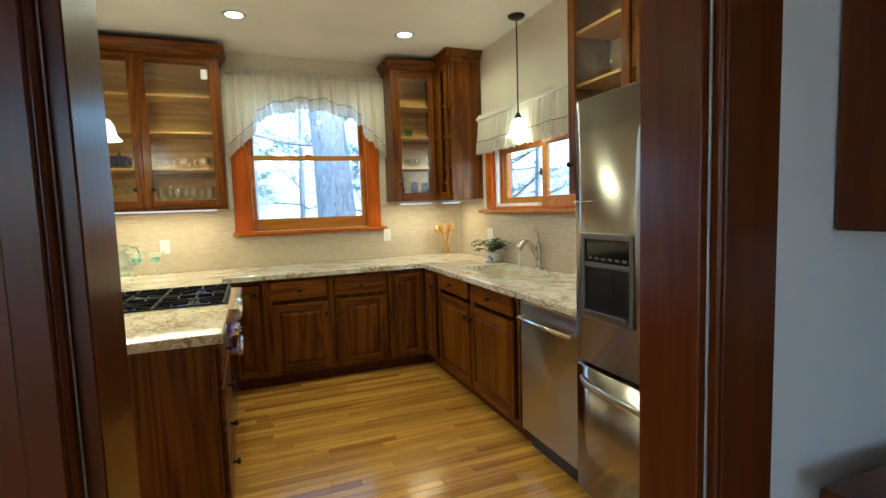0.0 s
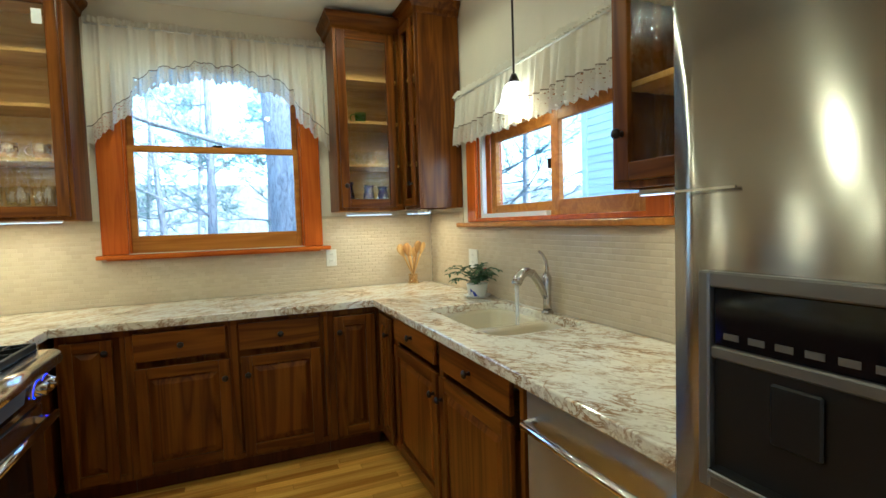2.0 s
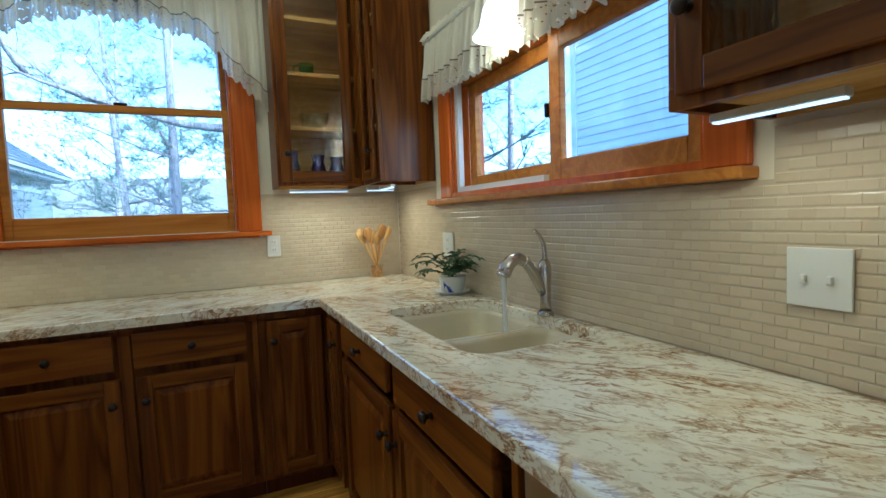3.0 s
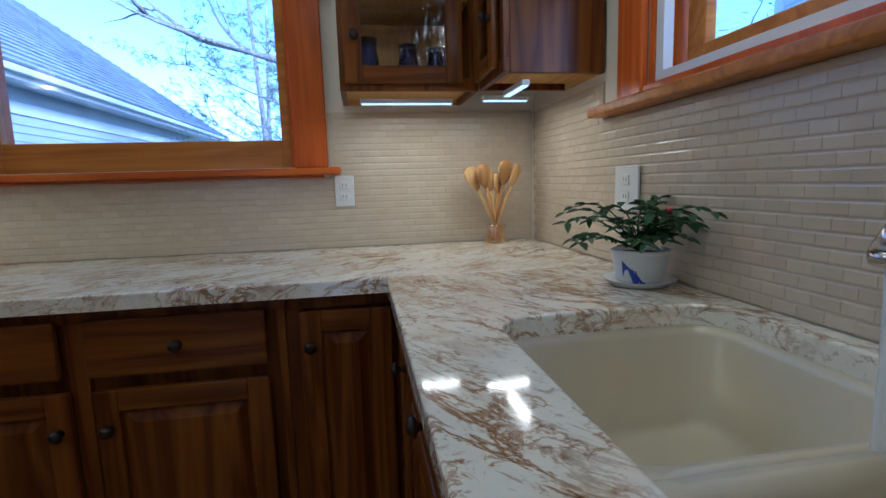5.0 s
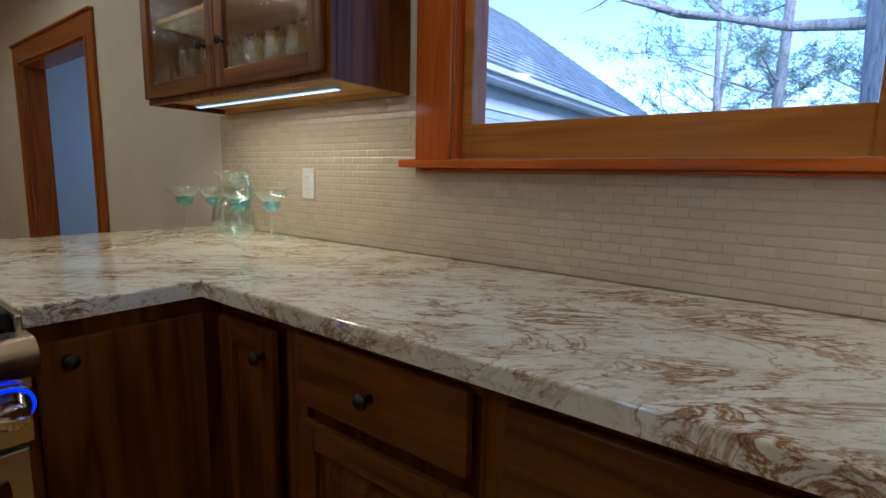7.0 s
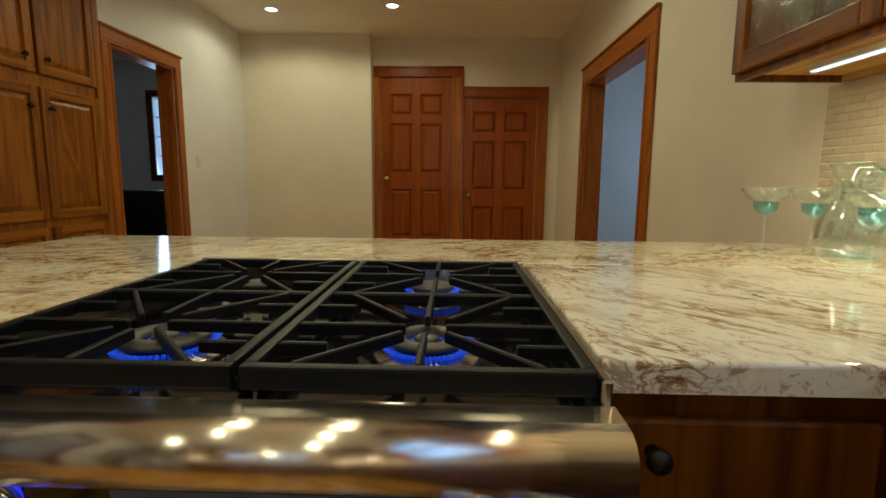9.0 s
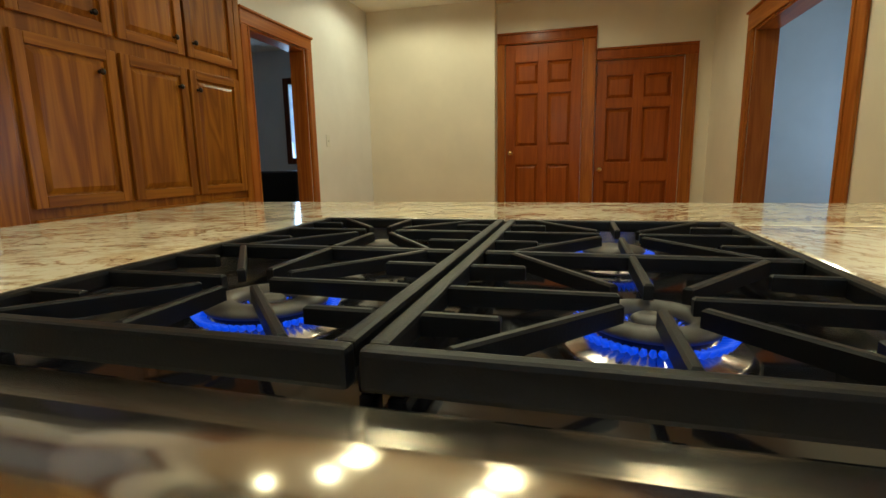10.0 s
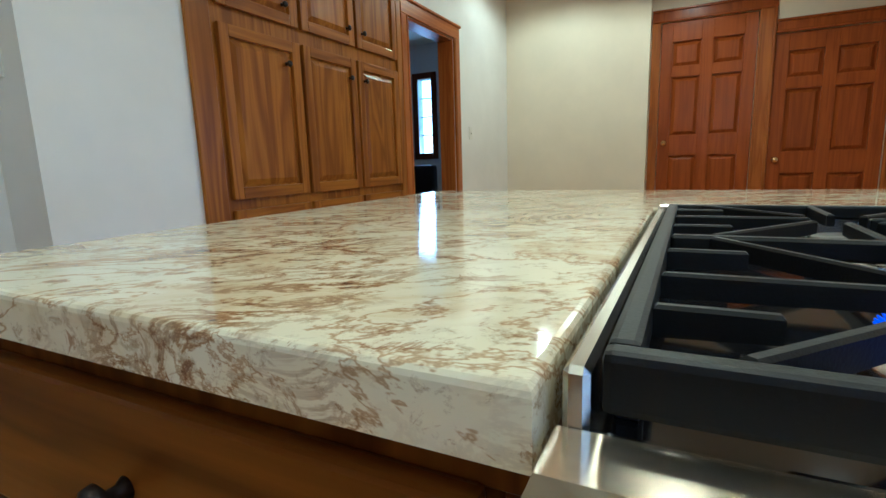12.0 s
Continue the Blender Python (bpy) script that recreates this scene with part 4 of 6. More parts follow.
def worktop_b():
    """The L-shaped worktop run with the sink cut-out."""
    z0, z1 = 0.874, 0.914
    x0, x1, y0, y1 = FB - 0.045, WB - 0.012, 1.89, FA - 0.045
    hole = rounded(*SINK, 0.07)
    hole += []
    n = len(hole)
    bm = bmesh.new()
    outer = [(x1, y1), (x0, y1), (x0, y0), (x1, y0)]
    tops, lows = [], []
    for z, store in ((z1, tops), (z0, lows)):
        store += [[bm.verts.new((x, y, z)) for x, y in outer], [bm.verts.new((x, y, z)) for x, y in hole]]
    q = n // 4
    for o, h in (tops, lows):
        for s in range(4):
            seg = [h[(s * q + k) % n] for k in range(q)]
            nxt = h[((s + 1) * q) % n]
            bm.faces.new([o[s], *seg])
            bm.faces.new([o[s], seg[-1], nxt, o[(s + 1) % 4]])
    for a, b in ((tops[1], lows[1]),):
        for i in range(n):
            bm.faces.new((a[i], a[(i + 1) % n], b[(i + 1) % n], b[i]))
    for i in range(4):
        bm.faces.new((tops[0][i], tops[0][(i + 1) % 4], lows[0][(i + 1) % 4], lows[0][i]))
    bmesh.ops.recalc_face_normals(bm, faces=bm.faces)
    edge = [e for e in bm.edges if all(abs(v.co.x - x0) < 1e-5 for v in e.verts) and abs(e.verts[0].co.z - e.verts[1].co.z) < 1e-5]
    edge += [e for e in bm.edges if e.verts[0] in tops[1] and e.verts[1] in tops[1]]
    bmesh.ops.bevel(bm, geom=edge, offset=0.006, segments=3, affect="EDGES", profile=0.5)
    return tagged(ob_from("worktop", bm, GRANITE_E), label="polished cream and brown granite worktop with a sink cut-out", category="worktop")


worktop_b()
edge_poly("worktop", [(1.07, FA - 0.045), (1.07, 3.708), (0.405, 3.708), (0.405, WA - 0.012), (WB - 0.012, WA - 0.012), (WB - 0.012, FA - 0.0445), (FB - 0.045, FA - 0.0445)], 0.874, 0.914, "polished cream and brown granite worktop under the large window", GRANITE)
edge_poly("worktop", [(1.155, 2.222), (1.155, 2.893), (0.404, 2.893), (0.404, WA - 0.012), (-0.09, WA - 0.012), (-0.09, 2.222)], 0.874, 0.914, "polished cream granite peninsula worktop round the range", GRANITE_P)


def sink():
    e = thing("sink", "biscuit double-bowl undermount sink in the granite", "sink", (0, 0, 0))
    x0, x1, y0, y1 = SINK
    ym = 3.17

    def bowl(a, c, name):
        bm = bmesh.new()
        rings = []
        for inset, z in ((-0.012, 0.868), (0.004, 0.868), (0.010, 0.855), (0.022, 0.70), (0.05, 0.675), (0.13, 0.670)):
            rings.append([bm.verts.new((px, py, z)) for px, py in rounded(x0 - 0.006 + inset, x1 + 0.006 - inset, a + inset, c - inset, max(0.075 - inset * 0.3, 0.02), 6)])
        for p, r in zip(rings, rings[1:]):
            k = len(p)
            for i in range(k):
                bm.faces.new((p[i], p[(i + 1) % k], r[(i + 1) % k], r[i]))
        bm.faces.new(rings[-1])
        n_ = len(rings[0]) // 4
        rim = [(x1 + 0.018, c + 0.012), (x0 - 0.018, c + 0.012), (x0 - 0.018, a - 0.012), (x1 + 0.018, a - 0.012)]
        for k, (px, py) in enumerate(rim):
            corner = bm.verts.new((px, py, 0.868))
            arc = rings[0][k * n_:(k + 1) * n_]
            for p, q in zip(arc, arc[1:]):
                bm.faces.new((corner, p, q))
        o = part(name, bm, SINKM, e, "", smooth=True)
        o.modifiers.new("thick", "SOLIDIFY").thickness = -0.006
        part("drain", lathe([(0.0001, 0.672), (0.042, 0.672), (0.045, 0.676), (0.038, 0.676), (0.034, 0.6735), (0.0001, 0.6735)], 24, ((x0 + x1) / 2, (a + c) / 2)), NICKEL, o)
    bowl(ym + 0.012, y1 + 0.006, "bowl")
    bowl(y0 - 0.006, ym - 0.012, "bowl")


sink()


def faucet():
    e = thing("faucet", "brushed nickel single-lever faucet running water into the sink", "faucet", (3.232, 3.160, 0.914))
    e.scale = (0.85, 0.85, 0.85)
    part("base", lathe([(0.0001, 0), (0.033, 0), (0.034, 0.006), (0.028, 0.014), (0.026, 0.018), (0.0001, 0.019)], 28), NICKEL, e)
    part("column", lathe([(0.0001, 0.017), (0.024, 0.017), (0.022, 0.06), (0.023, 0.13), (0.026, 0.165), (0.026, 0.20), (0.018, 0.222), (0.0001, 0.226)], 28), NICKEL, e)
    pts = [(-0.004, 0.0, 0.085), (-0.034, 0.0, 0.140), (-0.060, 0.002, 0.188), (-0.088, 0.004, 0.222), (-0.118, 0.006, 0.238), (-0.150, 0.008, 0.232), (-0.174, 0.01, 0.206), (-0.186, 0.011, 0.182)]
    part("spout", tube(pts, [0.019, 0.021, 0.022, 0.0225, 0.024, 0.026, 0.028, 0.030], 22), NICKEL, e, smooth=True)
    part("collar", tube([pts[3], (-0.096, 0.0045, 0.2275)], 0.0245, 22), CHROME, e)
    part("spray_head", tube([(-0.186, 0.011, 0.183), (-0.190, 0.011, 0.171)], [0.030, 0.025], 22), NICKEL, e)
    part("lever", tube([(0.0, 0.0, 0.215), (0.004, 0.002, 0.25), (0.0, 0.004, 0.29), (-0.018, 0.006, 0.325), (-0.042, 0.008, 0.345)], [0.017, 0.013, 0.011, 0.010, 0.008], 14, flat=0.8), NICKEL, e, smooth=True)
    w = thing("water_stream", "thin clear stream of running tap water over the sink", "water", (3.073, 3.169, 0.914))
    part("stream", tube([(0, 0, 0.148), (0.001, 0, 0.05), (0, 0.001, -0.05), (0.001, 0, -0.15), (0, 0, -0.237)], [0.010, 0.0085, 0.008, 0.008, 0.009], 12), WATER, w, smooth=True)


faucet()


# ---- refrigerator and dishwasher ----
def refrigerator():
    e = thing("refrigerator", "brushed stainless french-door refrigerator with an ice dispenser", "refrigerator", (2.612, 1.882, 0), -90)
    W, H = 0.93, 1.82
    part("body", boxes([(0.012, W - 0.012, 0.075, 0.64, 0.03, H - 0.02)], 0.004), GREY_PLASTIC, e)
    part("grille", boxes([(0.02, W - 0.02, 0.06, 0.075, 0.02, 0.09)], 0.004), BLACK_PLASTIC, e)

    def front(x0, x1, z0, z1, name, bulge=0.006):
        bm = bmesh.new()
        nx = 10
        a, b_ = [], []
        for i in range(nx + 1):
            u = i / nx
            y = -bulge * (1 - (2 * u - 1) ** 4)
            a.append((x0 + (x1 - x0) * u, y))
        vs = []
        for z in (z0, z1):
            vs.append([bm.verts.new((px, py, z)) for px, py in a])
        bk = [[bm.verts.new((px, 0.068, z)) for px, py in a] for z in (z0, z1)]
        for i in range(nx):
            bm.faces.new((vs[0][i], vs[0][i + 1], vs[1][i + 1], vs[1][i]))
            bm.faces.new((bk[0][i + 1], bk[0][i], bk[1][i], bk[1][i + 1]))
            bm.faces.new((vs[1][i], vs[1][i + 1], bk[1][i + 1], bk[1][i]))
            bm.faces.new((vs[0][i + 1], vs[0][i], bk[0][i], bk[0][i + 1]))
        bm.faces.new((vs[0][0], vs[1][0], bk[1][0], bk[0][0]))
        bm.faces.new((vs[0][-1], bk[0][-1], bk[1][-1], vs[1][-1]))
        bmesh.ops.recalc_face_normals(bm, faces=bm.faces)
        for f in bm.faces:
            f.smooth = len(f.verts) == 4 and abs(f.normal.y) > 0.7
        sharp = [q for q in bm.edges if q.calc_face_angle(0) > 0.9]
        bmesh.ops.bevel(bm, geom=sharp, offset=0.007, segments=3, affect="EDGES")
        return part(name, bm, STEEL_V, e, "brushed stainless door")
    s = 0.49
    dl = front(0.0, s - 0.003, 0.70, H, "door")
    dr = front(s + 0.003, W, 0.70, H, "door")
    fr = front(0.0, W, 0.10, 0.685, "freezer_drawer", 0.014)

    def bowed(p0, p1, wide, out, across):
        """A flat strap that rises from the door, bows outward and comes down again."""
        bm = bmesh.new()
        rings = []
        n = 28
        for i in range(n + 1):
            u = i / n
            rise = min(1.0, math.sin(math.pi * u) * 2.6) ** 0.7
            p = Vector(p0).lerp(Vector(p1), u)
            y = -0.010 - out * (0.72 * rise + 0.28 * math.sin(math.pi * u))
            w_ = wide * (0.75 + 0.25 * rise)
            ring = []
            for k in range(12):
                a = 2 * math.pi * k / 12
                ca, sa = math.cos(a), math.sin(a)
                flat = (abs(ca) ** 0.6) * (1 if ca > 0 else -1) * w_
                ring.append(bm.verts.new((p.x + (flat if across else 0), y + sa * 0.0085, p.z + (0 if across else flat))))
            rings.append(ring)
        for a, b_ in zip(rings, rings[1:]):
            for k in range(12):
                f = bm.faces.new((a[k], a[(k + 1) % 12], b_[(k + 1) % 12], b_[k]))
                f.smooth = True
        bm.faces.new(rings[0])
        bm.faces.new(rings[-1])
        return bm

    for sx, owner in ((-1, dl), (1, dr)):
        part("handle", bowed((s + sx * 0.040, 0, 0.80), (s + sx * 0.040, 0, 1.735), 0.017, 0.052, True), STEEL_DW, owner, "flat bowed brushed steel handle")
    part("handle", bowed((0.05, 0, 0.628), (W - 0.05, 0, 0.628), 0.016, 0.055, False), STEEL_DW, fr, "flat bowed brushed steel handle")
    d = part("dispenser", boxes([(0.078, 0.377, -0.0124, -0.006, 0.913, 1.262)]), GREY_PLASTIC, e, "grey-framed water and ice dispenser")
    for r in ((0.075, 0.095, -0.028, -0.008, 0.91, 1.265), (0.36, 0.38, -0.028, -0.008, 0.91, 1.265), (0.095, 0.36, -0.028, -0.008, 1.240, 1.265), (0.095, 0.36, -0.028, -0.008, 0.91, 0.935), (0.095, 0.36, -0.024, -0.008, 1.125, 1.145)):
        part("frame_bar", boxes([r], 0.003), GREY_PLASTIC, d)
    part("control_panel", boxes([(0.096, 0.359, -0.018, -0.0125, 1.146, 1.239)], 0.002), BLACK, d)
    # Flat black panel; the cavity's depth and shade are only its dark colour.
    part("recess_panel", boxes([(0.096, 0.359, -0.016, -0.0125, 0.936, 1.124)], 0.001), BLACK_PLASTIC, d)
    part("paddle", boxes([(0.19, 0.26, -0.024, -0.017, 1.02, 1.11)], 0.003), BLACK_PLASTIC, d)
    part("tray", boxes([(0.10, 0.355, -0.040, -0.017, 0.936, 0.948)], 0.003), GREY_PLASTIC, d)
    for k in range(5):
        part("tray_bar", boxes([(0.104, 0.351, -0.0385 + k * 0.0045, -0.0365 + k * 0.0045, 0.9482, 0.9505)]), BLACK_PLASTIC, d)
    for k in range(6):
        part("button", boxes([(0.115 + k * 0.04, 0.14 + k * 0.04, -0.0195, -0.0185, 1.158, 1.168)]), GREY_PLASTIC, d)
    part("logo_plate", boxes([(0.01, 0.13, -0.0135, -0.010, 1.395, 1.399)]), CHROME, dl, "thin bright trim line")


refrigerator()


def dishwasher():
    e = thing("dishwasher", "stainless dishwasher with a bar handle under the worktop", "dishwasher", (FB - 0.005, 2.465, 0), -90)
    W = 0.57
    part("body", boxes([(0.003, W, 0.03, 0.58, 0.10, 0.868)]), BLACK_PLASTIC, e)
    d = part("door", boxes([(0.005, W - 0.002, 0.0, 0.028, 0.12, 0.855)], 0.004, 2), STEEL_DW, e, "satin stainless door")
    part("toe_kick", boxes([(0.005, W, 0.06, 0.075, 0.0, 0.10)]), BLACK_PLASTIC, e)
    part("handle", tube([(0.05, 0.0, 0.775), (0.05, -0.04, 0.775), (0.06, -0.05, 0.775), (0.25, -0.053, 0.775), (W - 0.06, -0.05, 0.775), (W - 0.05, -0.04, 0.775), (W - 0.05, 0.0, 0.775)], 0.011, 12), CHROME, d, "polished bar handle", smooth=True)


dishwasher()


# ---- range ----
def gas_range():
    e = thing("range", "stainless professional gas range with blue-lit knobs in the peninsula", "range", (0, 0, 0))
    y0, y1 = 2.90, 3.70
    part("body", boxes([(0.42, 1.10, y0, y1, 0.09, 0.848)], 0.002), STEEL, e)
    part("leg_skirt", boxes([(0.46, 1.06, y0 + 0.01, y1 - 0.01, 0.0, 0.09)]), BLACK_PLASTIC, e)
    part("top_frame", boxes([(0.41, 0.435, y0, y1, 0.872, 0.922), (0.4355, 1.1355, y0, y0 + 0.012, 0.849, 0.916), (0.4355, 1.1355, y1 - 0.012, y1, 0.849, 0.916)], 0.003), STEEL, e)
    part("burner_pan", boxes([(0.436, 1.135, y0 + 0.0125, y1 - 0.0125, 0.850, 0.872), (1.122, 1.135, y0 + 0.0125, y1 - 0.0125, 0.872, 0.884)], 0.004), BLACK, e, "glossy black burner pan")
    bm = bmesh.new()
    prof = [(1.136, 0.854), (1.136, 0.8885), (1.172, 0.888)] + [(1.180 + 0.034 * math.sin(radians(q)), 0.853 + 0.035 * math.cos(radians(q))) for q in range(10, 181, 10)] + [(1.158, 0.818), (1.136, 0.818)]
    rings = [[bm.verts.new((px, yy, pz)) for px, pz in prof] for yy in (y0 - 0.002, y1 + 0.002)]
    n = len(prof)
    for i in range(n):
        f = bm.faces.new((rings[0][i], rings[0][(i + 1) % n], rings[1][(i + 1) % n], rings[1][i]))
        f.smooth = 1 < i < n - 3
    bm.faces.new(rings[0])
    bm.faces.new(rings[1])
    part("landing_ledge", bm, LEDGE, e, "rounded brushed steel bullnose")
    bm = bmesh.new()
    vs = [bm.verts.new(p) for p in ((1.10, y0, 0.682), (1.130, y0, 0.682), (1.155, y0, 0.825), (1.10, y0, 0.825), (1.10, y1, 0.682), (1.130, y1, 0.682), (1.155, y1, 0.825), (1.10, y1, 0.825))]
    for q in ((0, 1, 2, 3), (4, 7, 6, 5), (0, 4, 5, 1), (1, 5, 6, 2), (2, 6, 7, 3), (3, 7, 4, 0)):
        bm.faces.new([vs[k] for k in q])
    panel = part("control_panel", bm, STEEL, e)
    ym = (y0 + y1) / 2
    tilt = math.atan2(0.025, 0.143)
    face = Matrix.Translation((1.145, 0, 0.764)) @ Matrix.Rotation(tilt, 4, "Y")
    d = part("display", boxes([(0.0, 0.004, -0.228, 0.228, -0.052, 0.052)], 0.002), BLACK, panel, "black glass display")
    d.matrix_basis = face @ Matrix.Translation((0.001, ym, 0))
    s = share("readout", boxes_mesh("readout", [(0.0041, 0.005, -0.13, 0.185, -0.030, 0.030)], READOUT), panel, None, d.matrix_basis)
    s = share("indicator", boxes_mesh("indicator", [(0.0041, 0.0055, -0.195, -0.18, -0.004, 0.004)], BLUELED), panel, None, d.matrix_basis)
    knob = lathe([(0.0001, 0.0), (0.034, 0.0), (0.034, 0.014), (0.028, 0.026), (0.024, 0.042), (0.020, 0.046), (0.0001, 0.047)], 26, axis="x")
    box(knob, 0.044, 0.056, -0.0045, 0.0045, -0.023, 0.023, 0.002)
    me = mesh_of("knob", knob, CHROME)
    ring = lathe([(0.0345, 0.0015), (0.0385, 0.0015), (0.0385, 0.006), (0.0345, 0.006)], 30, axis="x")
    rme = mesh_of("lit_ring", ring, KNOB_GLOW)
    bez = lathe([(0.039, 0.0005), (0.0425, 0.0005), (0.0415, 0.008), (0.039, 0.008)], 30, axis="x")
    bme = mesh_of("bezel", bez, CHROME)
    for yy in (y0 + 0.026 + 0.02, y0 + 0.125, y1 - 0.122, y1 - 0.036):
        k = share("control_knob", me, panel, None, face @ Matrix.Translation((0.004, yy, 0.0)) @ Matrix.Rotation(radians(75), 4, "X"))
        tagged(k, label="polished control knob with a glowing blue ring")
        share("lit_ring", rme, k, (0, 0, 0))
        share("bezel", bme, k, (0, 0, 0))
    door = part("oven_door", boxes([(1.10, 1.135, y0 + 0.005, y1 - 0.005, 0.24, 0.674)], 0.005, 2), STEEL, e)
    part("window", boxes([(1.1352, 1.138, y0 + 0.16, y1 - 0.16, 0.33, 0.57)], 0.002), BLACK, door, "black oven window")
    h = part("handle", tube([(1.19, y0 + 0.05, 0.634), (1.19, y1 - 0.05, 0.634)], 0.017, 18), CHROME, door, "thick polished steel bar handle")
    for yy in (y0 + 0.09, y1 - 0.09):
        part("bracket", boxes([(1.136, 1.19, yy - 0.014, yy + 0.014, 0.620, 0.648)], 0.004), CHROME, h)
    part("kick_panel", boxes([(1.10, 1.13, y0 + 0.005, y1 - 0.005, 0.095, 0.23)], 0.004), STEEL, e)
    # burners
    base_z = 0.8725
    for bx, by, r, lit in ((0.965, 3.125, 0.062, 1), (0.955, 3.495, 0.056, 1), (0.61, 3.115, 0.038, 0), (0.61, 3.485, 0.048, 1)):
        b = part("burner", lathe([(0.0001, 0), (r + 0.024, 0), (r + 0.018, 0.007), (r - 0.004, 0.010), (r - 0.006, 0.021), (0.0001, 0.022)], 40), NICKEL, e, "cast burner ring", at=(bx, by, base_z))
        if r > 0.05:
            ring_cap = lathe([(0.030, 0.0225), (r - 0.002, 0.0225), (r, 0.026), (r - 0.004, 0.030), (r - 0.012, 0.032), (0.036, 0.032), (0.030, 0.028), (0.030, 0.0226)], 44)
            part("cap", ring_cap, BURNERCAP, b, "matt ring-shaped burner cap")
            part("cap", lathe([(0.0001, 0.0225), (0.017, 0.0225), (0.018, 0.027), (0.014, 0.030), (0.0001, 0.031)], 24), BURNERCAP, b, "small centre cap")
        else:
            part("cap", lathe([(0.0001, 0.0225), (r - 0.004, 0.0225), (r - 0.001, 0.026), (r - 0.005, 0.030), (0.0001, 0.031)], 36), BURNERCAP, b, "matt burner cap")
        part("igniter", lathe([(0.0001, 0.0), (0.005, 0.0), (0.005, 0.018), (0.0001, 0.020)], 10, (-r - 0.014, 0.012)), WHITE, b)
        if lit:
            fb = bmesh.new()
            rings = [(r - 0.003, 52, 0.0145)] + ([(0.0185, 20, 0.0065)] if r > 0.05 else [])
            for rr, n_, out in rings:
                for k in range(n_):
                    a = 2 * math.pi * k / n_
                    c, s_ = math.cos(a), math.sin(a)
                    tube([(c * rr, s_ * rr, 0.016), (c * (rr + out * 0.6), s_ * (rr + out * 0.6), 0.0175), (c * (rr + out), s_ * (rr + out), 0.023)], [0.0030, 0.0032, 0.0006], 5, fb)
            tagged(part("flame_ring", fb, FLAME, b, "ring of small blue gas flames"), kind="stuff")

    def grate(a, c, name):
        """One cast grate over a front and a back burner."""
        x0, x1 = 0.440, 1.134
        t, zt, zb = 0.015, 0.924, 0.904
        g = part(name, boxes([(x0, x0 + t, a, c, zb, zt), (x1 - t, x1, a, c, zb - 0.008, zt), (x0 + t, x1 - t, a, a + t, zb, zt), (x0 + t, x1 - t, c - t, c, zb, zt)], 0.004, 2), IRON, e, "black cast-iron grate")
        xm, yc = (x0 + x1) / 2, (a + c) / 2
        part("crossbar", boxes([(xm - 0.007, xm + 0.007, a + t, c - t, zb, zt)], 0.003), IRON, g)
        for fx, fy in ((x0 + 0.008, a + 0.008), (x0 + 0.008, c - 0.008), (x1 - 0.05, a + 0.007), (x1 - 0.05, c - 0.007)):
            part("foot", boxes([(fx - 0.007, fx + 0.007, fy - 0.007, fy + 0.007, 0.8725, zb)], 0.002), IRON, g)
        for bx in (0.97 if c < 3.4 else 0.97, 0.61):
            x_lo, x_hi = (xm + 0.007, x1 - t) if bx > 0.8 else (x0 + t, xm - 0.007)
            r = 0.028

            def finger(p, q):
                d = (Vector(q) - Vector(p))
                n_ = Vector((-d.y, d.x, 0)).normalized() * 0.0043
                bm = bmesh.new()
                vs = []
                for pt, low in ((p, zb + 0.002), (q, zb + 0.005)):
                    for s_, z in ((1, low), (-1, low), (-1, zt), (1, zt)):
                        vs.append(bm.verts.new((pt[0] + n_.x * s_, pt[1] + n_.y * s_, z)))
                for f in ((0, 1, 2, 3), (4, 7, 6, 5), (0, 4, 5, 1), (1, 5, 6, 2), (2, 6, 7, 3), (3, 7, 4, 0)):
                    bm.faces.new([vs[k] for k in f])
                bmesh.ops.bevel(bm, geom=[q_ for q_ in bm.edges if abs(q_.verts[0].co.z - zt) < 1e-4 and abs(q_.verts[1].co.z - zt) < 1e-4], offset=0.002, segments=1, affect="EDGES")
                part("finger", bm, IRON, g)
            for sy in (-1, 1):
                ye = a + t if sy < 0 else c - t
                finger((bx, ye, 0), (bx, yc + sy * r, 0))
                for sx, xe in ((-1, x_lo), (1, x_hi)):
                    finger((xe, yc + sy * (c - a) * 0.36, 0), (bx + sx * 0.030, yc + sy * 0.030, 0))
                    finger((bx + sx * (abs(xe - bx) * 0.55), ye, 0), (bx + sx * (abs(xe - bx) * 0.55), yc + sy * 0.115, 0))
            finger((x_lo, yc, 0), (bx - r - 0.01, yc, 0))
            finger((x_hi, yc, 0), (bx + r + 0.01, yc, 0))
    grate(2.916, 3.296, "grate")
    grate(3.304, 3.684, "grate")


def mesh_of(name, bm, material):
    bmesh.ops.recalc_face_normals(bm, faces=bm.faces)
    me = bpy.data.meshes.new(name)
    bm.to_mesh(me)
    bm.free()
    me.materials.append(material)
    return me


def boxes_mesh(name, rows, material, b=0.0):
    return mesh_of(name, boxes(rows, b), material)


gas_range()


